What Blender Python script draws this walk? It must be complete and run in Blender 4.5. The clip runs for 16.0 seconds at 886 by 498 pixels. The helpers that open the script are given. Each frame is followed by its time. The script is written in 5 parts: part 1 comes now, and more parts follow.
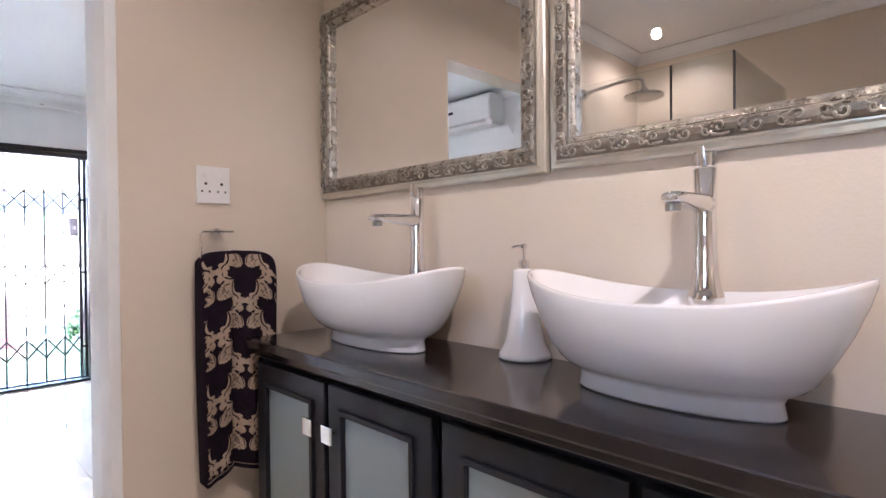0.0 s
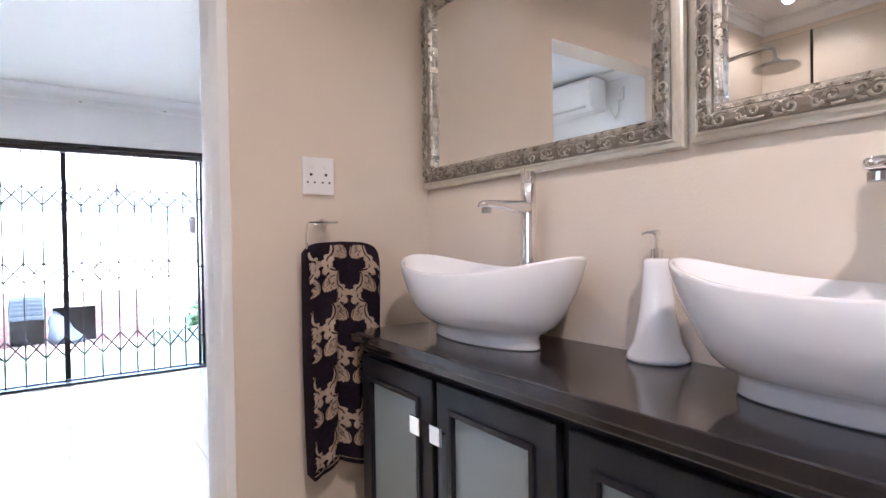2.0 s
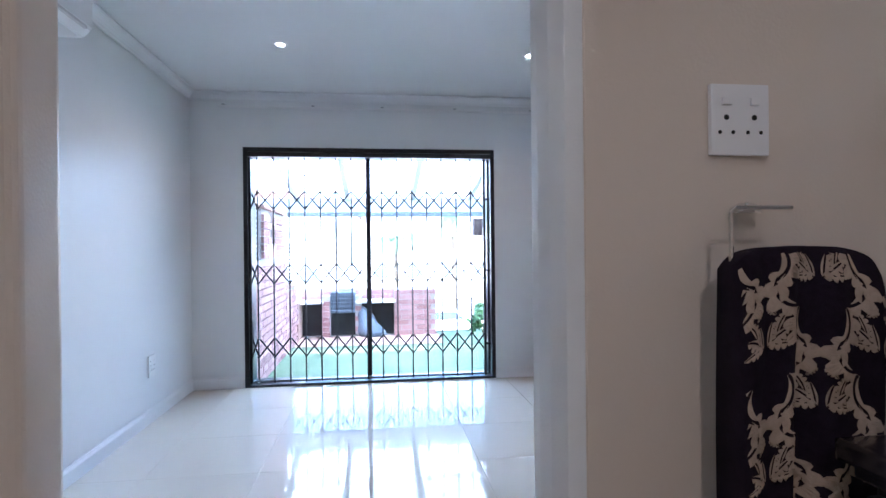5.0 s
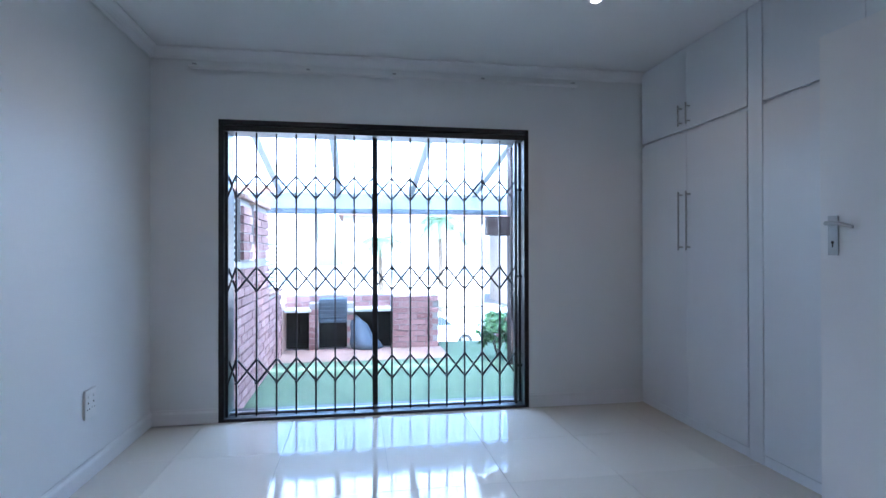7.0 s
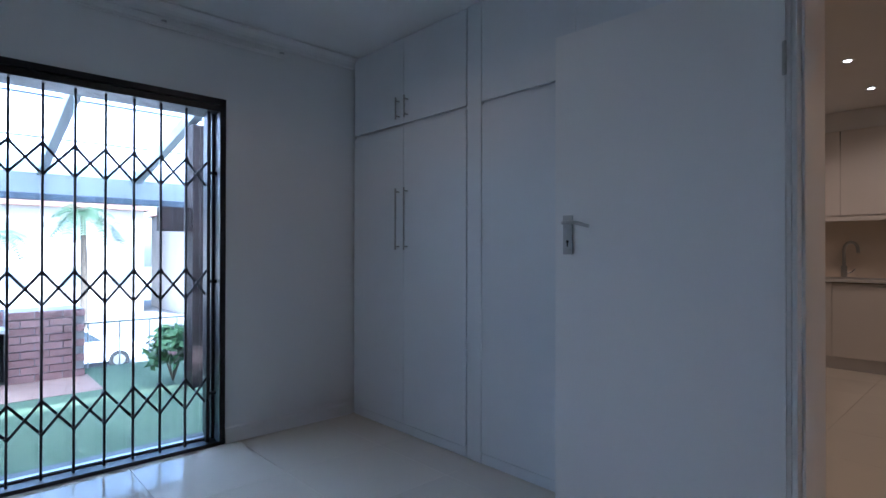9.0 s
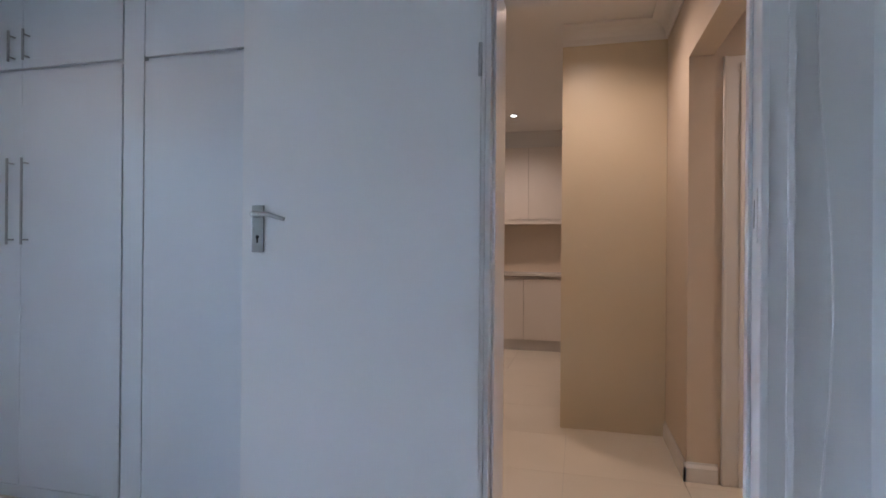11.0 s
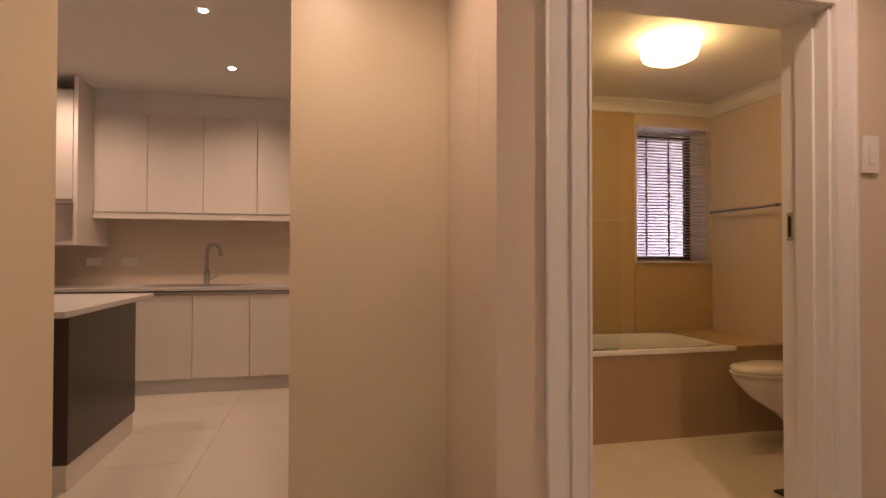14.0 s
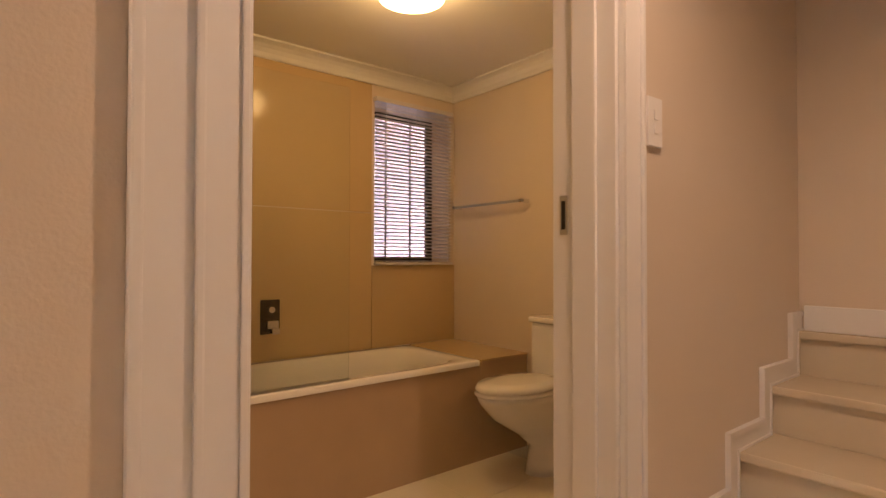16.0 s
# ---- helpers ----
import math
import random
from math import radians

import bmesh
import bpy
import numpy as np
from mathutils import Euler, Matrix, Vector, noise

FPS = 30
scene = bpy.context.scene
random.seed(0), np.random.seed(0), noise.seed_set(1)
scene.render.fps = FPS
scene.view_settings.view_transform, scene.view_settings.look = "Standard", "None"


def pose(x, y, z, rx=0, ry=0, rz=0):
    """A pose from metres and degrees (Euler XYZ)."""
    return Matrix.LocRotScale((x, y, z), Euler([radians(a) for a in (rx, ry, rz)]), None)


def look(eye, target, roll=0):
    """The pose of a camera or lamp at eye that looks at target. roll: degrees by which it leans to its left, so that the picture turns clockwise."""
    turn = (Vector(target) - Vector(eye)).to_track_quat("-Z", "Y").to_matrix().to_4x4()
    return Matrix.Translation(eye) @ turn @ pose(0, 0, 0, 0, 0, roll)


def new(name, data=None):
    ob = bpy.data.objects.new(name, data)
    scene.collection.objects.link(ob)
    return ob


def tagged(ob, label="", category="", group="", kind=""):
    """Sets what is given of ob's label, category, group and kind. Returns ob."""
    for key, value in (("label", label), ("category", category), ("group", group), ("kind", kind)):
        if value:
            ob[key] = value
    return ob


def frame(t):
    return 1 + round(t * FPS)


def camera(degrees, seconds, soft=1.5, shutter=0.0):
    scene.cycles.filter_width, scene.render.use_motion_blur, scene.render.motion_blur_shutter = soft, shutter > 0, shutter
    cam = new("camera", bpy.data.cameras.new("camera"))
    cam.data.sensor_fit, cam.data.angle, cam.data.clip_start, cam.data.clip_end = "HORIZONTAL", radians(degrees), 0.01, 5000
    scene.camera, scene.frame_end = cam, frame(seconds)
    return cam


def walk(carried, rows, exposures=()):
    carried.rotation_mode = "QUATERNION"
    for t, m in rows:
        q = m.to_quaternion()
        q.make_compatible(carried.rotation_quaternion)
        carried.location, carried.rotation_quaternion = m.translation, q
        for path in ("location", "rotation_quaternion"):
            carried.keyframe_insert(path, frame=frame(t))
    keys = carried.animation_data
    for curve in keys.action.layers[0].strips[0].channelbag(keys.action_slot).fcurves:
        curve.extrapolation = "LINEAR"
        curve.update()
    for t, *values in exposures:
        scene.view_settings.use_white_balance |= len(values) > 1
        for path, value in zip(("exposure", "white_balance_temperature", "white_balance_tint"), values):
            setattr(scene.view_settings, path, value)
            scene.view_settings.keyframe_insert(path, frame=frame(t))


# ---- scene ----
cam = camera(79.5, 16.0)
PATH = [
    (0, (0.606, 0.744, 1.21), (2.015, 2.164, 1.193), -0.6),
    (0.5, (0.623, 0.765, 1.202), (2.037, 2.179, 1.193), -0.6),
    (1, (0.626, 0.795, 1.192), (2.024, 2.225, 1.185), -0.4),
    (1.5, (0.625, 0.826, 1.191), (1.937, 2.336, 1.171), -0.6),
    (2, (0.633, 0.863, 1.19), (1.785, 2.497, 1.165), -0.9),
    (2.5, (0.701, 0.884, 1.212), (1.62, 2.66, 1.163), -1.0),
    (3, (0.71, 0.991, 1.21), (1.473, 2.839, 1.164), -1.2),
    (3.5, (0.704, 1.083, 1.207), (1.297, 2.993, 1.173), -1.1),
    (4, (0.695, 1.225, 1.202), (1.146, 3.173, 1.181), -1.0),
    (4.5, (0.706, 1.445, 1.201), (1.009, 3.422, 1.188), -0.7),
    (4.7, (0.705, 1.536, 1.201), (0.951, 3.521, 1.194), -0.6),
    (6.8, (0.488, 2.534, 1.179), (0.755, 4.516, 1.189), -0.3),
    (7, (0.481, 2.613, 1.181), (0.802, 4.587, 1.19), -0.1),
    (7.5, (0.55, 2.786, 1.166), (1.096, 4.71, 1.175), 0.0),
    (8, (0.579, 2.983, 1.174), (1.387, 4.813, 1.18), 0.1),
    (8.5, (0.546, 3.088, 1.178), (1.608, 4.783, 1.181), 0.0),
    (9, (0.518, 3.212, 1.172), (1.884, 4.673, 1.183), 0.1),
    (9.5, (0.519, 3.275, 1.172), (2.131, 4.458, 1.179), -0.0),
    (10, (0.545, 3.291, 1.151), (2.329, 4.196, 1.165), 0.1),
    (10.2, (0.576, 3.307, 1.163), (2.404, 4.118, 1.177), 0.4),
    (12.3, (1.325, 3.466, 1.179), (3.322, 3.585, 1.196), 0.3),
    (12.5, (1.445, 3.461, 1.164), (3.443, 3.541, 1.191), 0.6),
    (12.8, (1.602, 3.439, 1.177), (3.602, 3.479, 1.193), 0.5),
    (13, (1.750, 3.434, 1.176), (3.750, 3.427, 1.193), 0.4),
    (13.5, (1.942, 3.402, 1.164), (3.932, 3.206, 1.182), 0.4),
    (14, (2.16, 3.346, 1.171), (4.114, 2.918, 1.2), 0.1),
    (14.3, (2.294, 3.263, 1.179), (4.207, 2.678, 1.196), 0.7),
    (14.5, (2.383, 3.23, 1.171), (4.255, 2.527, 1.199), 0.5),
    (15, (2.593, 3.14, 1.171), (4.328, 2.145, 1.202), 0.5),
    (15.5, (2.749, 3.024, 1.17), (4.368, 1.851, 1.201), 0.2),
    (16, (2.94, 2.787, 1.17), (4.498, 1.532, 1.204), 0.1),
]
EXPO = [(0, 4.75, 5750, 16), (1.5, 4.9, 5700, 15), (2.5, 4.8, 5600, 15), (3.5, 4.2, 5400, 14), (4.7, 3.75, 5150, 12), (6.8, 3.0, 4950, 9), (8, 2.55, 4900, 9), (8.5, 2.35, 4900, 9), (9, 2.25, 4900, 9), (10.2, 2.85, 4950, 9), (12.3, 3.45, 5900, 16), (13.5, 3.5, 6200, 18), (15, 3.6, 6400, 18), (16, 3.8, 6600, 16)]
walk(cam, [(t, look(e, g, r)) for t, e, g, r in PATH], EXPO)

# world, sun and lamps
world = bpy.data.worlds.new("world")
scene.world = world
world.use_nodes = True
back = world.node_tree.nodes["Background"]
sky = world.node_tree.nodes.new("ShaderNodeTexSky")
sky.sky_type, sky.sun_disc = "NISHITA", False
sky.sun_elevation, sky.sun_rotation = radians(52), radians(200)
sky.air_density, sky.dust_density = 1.0, 2.0
world.node_tree.links.new(sky.outputs[0], back.inputs[0])
back.inputs[1].default_value = 0.15


def lamp(name, kind, place, energy, color, size=0.03, aim=None, blend=0.6, cone=130):
    d = bpy.data.lights.new(name, kind)
    d.energy, d.color = energy, color
    if kind == "SUN":
        d.angle = size
    else:
        d.shadow_soft_size = size
    if kind == "SPOT":
        d.spot_size, d.spot_blend = radians(cone), blend
    ob = new(name, d)
    ob.matrix_world = look(place, aim) if aim else pose(*place)
    return ob


lamp("sun", "SUN", (0, 0, 9), 5.0, (1, 0.98, 0.95), radians(2), aim=(-1.1, 3.9, 2.8))
WARM, SOFT, AMBER = (1, 0.82, 0.70), (1, 0.66, 0.43), (1, 0.53, 0.14)
BATH_SPOTS = [(-0.55, 2.2), (0.75, 0.35), (0.75, 1.75)]
BED_SPOTS = [(0.07, 5.33), (1.79, 5.38), (0.9, 4.0)]
# the first and last are unseen fill lights added for hall and lobby
HALL_AND_FILL_SPOTS = [(3.75, 3.35), (5.55, 4.07), (6.55, 4.07), (6.6, 5.35), (3.1, 1.9)]
for x, y in BATH_SPOTS:
    lamp("lamp_bath", "SPOT", (x, y, 2.54), 0.6 if x < 0 else (0.75 if y > 1 else 3.7), WARM, cone=150)
for x, y in BED_SPOTS[:2]:
    lamp("lamp_bedroom", "SPOT", (x, y, 2.54), 0.8, SOFT, cone=150)
for x, y in HALL_AND_FILL_SPOTS:
    lamp("lamp_hall_and_fill", "SPOT", (x, y, 2.60), 4.0 if (x < 4 and y > 3) else (3.2 if x > 5 else 4.6), SOFT, blend=0.9, cone=152)
lamp("lamp_bathroom_two", "POINT", (4.82, 1.45, 2.24), 0.17, AMBER, size=0.09)


# materials
def material(name, color, rough=0.5, metal=0.0, scale=6.0, vary=0.06, bump=0.0, bump_scale=60.0, coat=0.0, second=None, spec=0.5, island=False, obj=False):
    """A principled surface whose colour wanders at two scales and whose relief is fine noise."""
    m = bpy.data.materials.new(name)
    m.use_nodes = True
    nt = m.node_tree
    N, L = nt.nodes, nt.links
    b = N["Principled BSDF"]
    b.inputs["Metallic"].default_value = metal
    b.inputs["Coat Weight"].default_value = coat
    b.inputs["Coat Roughness"].default_value = 0.06
    b.inputs["Specular IOR Level"].default_value = spec
    tc = N.new("ShaderNodeTexCoord")
    n1 = N.new("ShaderNodeTexNoise")
    n1.inputs["Scale"].default_value, n1.inputs["Detail"].default_value = scale, 6
    n2 = N.new("ShaderNodeTexNoise")
    n2.inputs["Scale"].default_value, n2.inputs["Detail"].default_value = scale * 0.17, 3
    L.new(tc.outputs["Object"], n1.inputs[0])
    L.new(tc.outputs["Object"], n2.inputs[0])
    mix = N.new("ShaderNodeMath")
    mix.operation = "ADD"
    L.new(n1.outputs[0], mix.inputs[0])
    L.new(n2.outputs[0], mix.inputs[1])
    fac = mix.outputs[0]
    if island or obj:
        if island:
            g = N.new("ShaderNodeNewGeometry").outputs["Random Per Island"]
        else:
            g = N.new("ShaderNodeObjectInfo").outputs["Random"]
        add = N.new("ShaderNodeMath")
        add.operation = "MULTIPLY_ADD"
        L.new(g, add.inputs[0])
        add.inputs[1].default_value = 0.8
        L.new(fac, add.inputs[2])
        sub = N.new("ShaderNodeMath")
        sub.operation = "SUBTRACT"
        L.new(add.outputs[0], sub.inputs[0])
        sub.inputs[1].default_value = 0.4
        fac = sub.outputs[0]
    ramp = N.new("ShaderNodeMapRange")
    ramp.inputs[1].default_value, ramp.inputs[2].default_value = 0.6, 1.4
    L.new(fac, ramp.inputs[0])
    c = N.new("ShaderNodeMix")
    c.data_type = "RGBA"
    other = second or tuple(v * (1 - 2 * vary) for v in color)
    c.inputs[6].default_value = (*other, 1)
    c.inputs[7].default_value = (*color, 1)
    L.new(ramp.outputs[0], c.inputs[0])
    L.new(c.outputs[2], b.inputs["Base Color"])
    rr = N.new("ShaderNodeMapRange")
    rr.inputs[3].default_value, rr.inputs[4].default_value = rough * 0.85, min(1, rough * 1.15)
    L.new(n1.outputs[0], rr.inputs[0])
    L.new(rr.outputs[0], b.inputs["Roughness"])
    if bump:
        n3 = N.new("ShaderNodeTexNoise")
        n3.inputs["Scale"].default_value, n3.inputs["Detail"].default_value = bump_scale, 4
        L.new(tc.outputs["Object"], n3.inputs[0])
        bp = N.new("ShaderNodeBump")
        bp.inputs["Strength"].default_value, bp.inputs["Distance"].default_value = bump, 0.004
        L.new(n3.outputs[0], bp.inputs["Height"])
        L.new(bp.outputs[0], b.inputs["Normal"])
    return m


def glowing(name, color, strength):
    m = bpy.data.materials.new(name)
    m.use_nodes = True
    b = m.node_tree.nodes["Principled BSDF"]
    b.inputs["Base Color"].default_value = (0.8, 0.8, 0.8, 1)
    b.inputs["Emission Color"].default_value = (*color, 1)
    b.inputs["Emission Strength"].default_value = strength
    return m


def clear(name, tint=(1, 1, 1), gloss=0.08):
    """A thin clear pane: light passes, with a faint sheen that grows at a glance."""
    m = bpy.data.materials.new(name)
    m.use_nodes = True
    nt = m.node_tree
    N, L = nt.nodes, nt.links
    N.remove(N["Principled BSDF"])
    t, g, f, x, mu = (N.new(k) for k in ("ShaderNodeBsdfTransparent", "ShaderNodeBsdfGlossy", "ShaderNodeFresnel", "ShaderNodeMixShader", "ShaderNodeMath"))
    t.inputs[0].default_value = (*tint, 1)
    g.inputs["Roughness"].default_value = 0.02
    mu.operation, mu.inputs[1].default_value = "MULTIPLY", gloss * 10
    L.new(f.outputs[0], mu.inputs[0])
    L.new(mu.outputs[0], x.inputs[0])
    L.new(t.outputs[0], x.inputs[1])
    L.new(g.outputs[0], x.inputs[2])
    L.new(x.outputs[0], N["Material Output"].inputs[0])
    return m


white_wall = material("white_wall_paint", (0.78, 0.78, 0.77), 0.45, scale=3, vary=0.02, bump=0.15, bump_scale=180)
tan_wall = material("beige_wall_paint", (0.69, 0.60, 0.50), 0.35, scale=3, vary=0.03, bump=0.18, bump_scale=160)
hall_wall = material("warm_cream_wall_paint", (0.71, 0.62, 0.46), 0.35, scale=3, vary=0.03, bump=0.15, bump_scale=160)
cream_wall = material("cream_wall_paint", (0.72, 0.62, 0.51), 0.35, scale=3, vary=0.03, bump=0.15, bump_scale=160)
pink_wall = material("pale_pink_render", (0.34, 0.26, 0.30), 0.8, scale=4, vary=0.06, bump=0.3)
ceiling_paint = material("ceiling_paint", (0.80, 0.80, 0.80), 0.6, scale=2, vary=0.02)
gloss_white = material("white_gloss_paint", (0.79, 0.78, 0.77), 0.32, scale=2, vary=0.006, bump=0.05, bump_scale=90)
closet_white = material("white_melamine", (0.76, 0.78, 0.80), 0.30, scale=3, vary=0.02)
kitchen_white = material("cream_gloss_board", (0.76, 0.72, 0.68), 0.25, scale=3, vary=0.02)
plinth_grey = material("grey_plinth_board", (0.60, 0.58, 0.57), 0.35, vary=0.04)
tile_mat = material("polished_floor_tile", (0.78, 0.73, 0.63), 0.05, scale=2.5, vary=0.03, obj=True)
grout = material("tile_grout", (0.52, 0.50, 0.46), 0.8)
wall_tile = material("large_wall_tile", (0.58, 0.43, 0.24), 0.10, scale=1.5, vary=0.04, obj=True)
bath_panel = material("beige_panel_tile", (0.50, 0.36, 0.24), 0.14, scale=4, vary=0.06)
porcelain = material("white_porcelain", (0.82, 0.81, 0.81), 0.06, scale=3, vary=0.01, coat=0.4)
dark_wood = material("dark_stained_wood", (0.020, 0.016, 0.018), 0.16, scale=14, vary=0.25, second=(0.011, 0.009, 0.010), coat=0.3)
# dark_wood again, less glossy, with reflected blue daylight tinted into its colour
daylit_front_wood = material("dark_stained_wood_daylight_tint", (0.012, 0.013, 0.019), 0.34, scale=14, vary=0.25, spec=0.32)
island_dark = material("dark_brown_board", (0.045, 0.028, 0.024), 0.3, scale=10, vary=0.2)
chrome = material("chrome", (0.82, 0.82, 0.83), 0.05, 1.0, vary=0.01)
# chrome with its dark reflection put into the colour; also fills a latch slot
dark_reflection_and_slot = material("dark_reflection_and_slot", (0.10, 0.09, 0.085), 0.15, 0.9, scale=20, vary=0.1)
steel = material("brushed_steel", (0.50, 0.50, 0.49), 0.3, 1.0, scale=40, vary=0.1)
black_metal = material("black_powder_coat", (0.02, 0.022, 0.028), 0.35, scale=30, vary=0.2)
# near-black for small holes, the display and the shade filling the barbecue's openings
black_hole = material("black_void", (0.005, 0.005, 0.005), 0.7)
mirror_mat = material("mirror_silver", (0.86, 0.86, 0.85), 0.0, 1.0, vary=0.0)
silver = material("antique_silver_leaf", (0.62, 0.57, 0.49), 0.28, 0.85, scale=60, second=(0.20, 0.17, 0.14), bump=0.4, bump_scale=240)
silver_dark = material("tarnished_silver", (0.36, 0.32, 0.27), 0.4, 0.8, scale=50, vary=0.3, bump=0.3, bump_scale=200)
silver_pale = material("champagne_frame_edge", (0.70, 0.66, 0.58), 0.3, 0.7, scale=20, vary=0.08)
frosted = material("frosted_glass", (0.25, 0.30, 0.31), 0.35, scale=2, vary=0.04)
towel_dark = material("navy_towel_cotton", (0.022, 0.014, 0.024), 0.95, scale=90, vary=0.3, bump=0.8, bump_scale=500, spec=0.1)
towel_light = material("beige_towel_cotton", (0.52, 0.40, 0.30), 0.95, scale=120, vary=0.15, bump=0.8, bump_scale=500, spec=0.1)
plastic = material("white_plastic", (0.80, 0.79, 0.78), 0.3, vary=0.01)
lampglass = glowing("lit_opal_glass", (1, 0.62, 0.24), 1.0)
bulb = glowing("lit_bulb", (1, 0.93, 0.82), 3.5)
brick_mat = material("red_face_brick", (0.42, 0.25, 0.23), 0.85, scale=12, second=(0.28, 0.15, 0.14), bump=0.6, bump_scale=80, obj=True)
mortar = material("grey_mortar", (0.40, 0.37, 0.35), 0.9, bump=0.4)
grass_mat = material("artificial_grass", (0.155, 0.20, 0.13), 0.9, scale=30, second=(0.105, 0.15, 0.09), bump=1.0, bump_scale=300, spec=0.1)
paving = material("brick_paving", (0.42, 0.26, 0.20), 0.8, scale=20, vary=0.2, bump=0.3)
road_mat = material("pale_concrete", (0.26, 0.26, 0.26), 0.85, scale=2, vary=0.12, bump=0.3)
render_mat = material("pale_house_render", (0.58, 0.54, 0.50), 0.8, scale=1, vary=0.08, bump=0.2)
roof_mat = material("roof_tile", (0.35, 0.20, 0.15), 0.8, scale=8, vary=0.2)
window_dark = material("dark_window_glass", (0.05, 0.065, 0.08), 0.1, vary=0.1)
house_glass = material("pale_reflecting_window_glass", (0.24, 0.27, 0.30), 0.15, vary=0.1)
slab_mat = material("pale_stone_slab", (0.62, 0.60, 0.57), 0.5, vary=0.08)
tarp = material("blue_grey_cover", (0.13, 0.16, 0.20), 0.6, scale=8, vary=0.3, bump=0.5, bump_scale=30)
wood_post = material("dark_timber", (0.06, 0.035, 0.03), 0.7, scale=20, vary=0.3)
beam_white = material("grey_white_painted_beam", (0.34, 0.36, 0.38), 0.5, vary=0.04)
leaf_mat = material("leaf_green", (0.09, 0.19, 0.05), 0.6, scale=9, second=(0.04, 0.10, 0.03), island=True)
palm_mat = material("palm_frond", (0.08, 0.14, 0.07), 0.6, scale=9, vary=0.2)
bark = material("palm_bark", (0.18, 0.14, 0.10), 0.9, scale=20, vary=0.2)
car_paint = material("white_car_paint", (0.75, 0.76, 0.78), 0.2, vary=0.02, coat=0.5)
rubber = material("tyre_rubber", (0.02, 0.02, 0.02), 0.8)
mat_dark = material("dark_bath_mat", (0.05, 0.035, 0.03), 0.95, scale=80, vary=0.3, bump=0.8, bump_scale=400)
stair_tile = material("cream_stair_tile", (0.66, 0.58, 0.44), 0.22, scale=5, vary=0.05)
blind_mat = material("white_blind_slat", (0.70, 0.66, 0.66), 0.4, vary=0.03)
glass = clear("clear_glass", (0.97, 0.99, 0.99), 0.06)
roof_sheet = bpy.data.materials.new("translucent_roof_sheet")
roof_sheet.use_nodes = True
_nt = roof_sheet.node_tree
_nt.nodes.remove(_nt.nodes["Principled BSDF"])
_tr = _nt.nodes.new("ShaderNodeBsdfTranslucent")
_tr.inputs[0].default_value = (0.85, 0.88, 0.92, 1)
_nt.links.new(_tr.outputs[0], _nt.nodes["Material Output"].inputs[0])


# mesh helpers
def obj(name, bm, mats, smooth=False):
    me = bpy.data.meshes.new(name)
    bmesh.ops.recalc_face_normals(bm, faces=bm.faces[:])
    if smooth:
        for f in bm.faces:
            f.smooth = True
    bm.to_mesh(me)
    bm.free()
    for m in (mats if isinstance(mats, (list, tuple)) else [mats]):
        me.materials.append(m)
    return new(name, me)


def add_box(bm, x0, x1, y0, y1, z0, z1, mi=0, bevel=0.0):
    co = [(x, y, z) for x in (x0, x1) for y in (y0, y1) for z in (z0, z1)]
    v = [bm.verts.new(c) for c in co]
    fs = [bm.faces.new([v[i] for i in q]) for q in ((0, 1, 3, 2), (4, 6, 7, 5), (0, 4, 5, 1), (2, 3, 7, 6), (0, 2, 6, 4), (1, 5, 7, 3))]
    for f in fs:
        f.material_index = mi
    if bevel:
        es = list({e for f in fs for e in f.edges})
        bmesh.ops.bevel(bm, geom=es, offset=bevel, segments=2, affect="EDGES", profile=0.6)


def add_ring(bm, x0, x1, y0, y1, z0, z1, w, bevel=0.0):
    """A mitred rectangular frame in the plane of y and z, w wide."""
    def loop(x, d):
        return [bm.verts.new((x, y, z)) for y, z in ((y0 + d, z0 + d), (y1 - d, z0 + d), (y1 - d, z1 - d), (y0 + d, z1 - d))]
    ao, ai, bo, bi = loop(x0, 0), loop(x0, w), loop(x1, 0), loop(x1, w)
    for i in range(4):
        j = (i + 1) % 4
        for q in ((ao[i], ao[j], ai[j], ai[i]), (bo[i], bi[i], bi[j], bo[j]), (ao[i], bo[i], bo[j], ao[j]), (ai[i], ai[j], bi[j], bi[i])):
            bm.faces.new(q)
    bmesh.ops.recalc_face_normals(bm, faces=bm.faces[:])
    if bevel:
        bmesh.ops.bevel(bm, geom=[e for e in bm.edges if len({round(v.co.x, 5) for v in e.verts}) == 1 and (abs(e.verts[0].co.y - e.verts[1].co.y) < 1e-6 or abs(e.verts[0].co.z - e.verts[1].co.z) < 1e-6)], offset=bevel, segments=2, affect="EDGES", profile=0.6)


def add_rod(bm, a, b, r, n=8, r2=None, mi=0):
    a, b = Vector(a), Vector(b)
    d = (b - a).normalized()
    u = d.orthogonal().normalized()
    w = d.cross(u)
    r2 = r if r2 is None else r2
    ra, rb = [], []
    for i in range(n):
        t = 2 * math.pi * i / n
        o = u * math.cos(t) + w * math.sin(t)
        ra.append(bm.verts.new(a + o * r))
        rb.append(bm.verts.new(b + o * r2))
    for i in range(n):
        bm.faces.new((ra[i], ra[(i + 1) % n], rb[(i + 1) % n], rb[i])).material_index = mi
    bm.faces.new(ra[::-1]).material_index = mi
    bm.faces.new(rb).material_index = mi


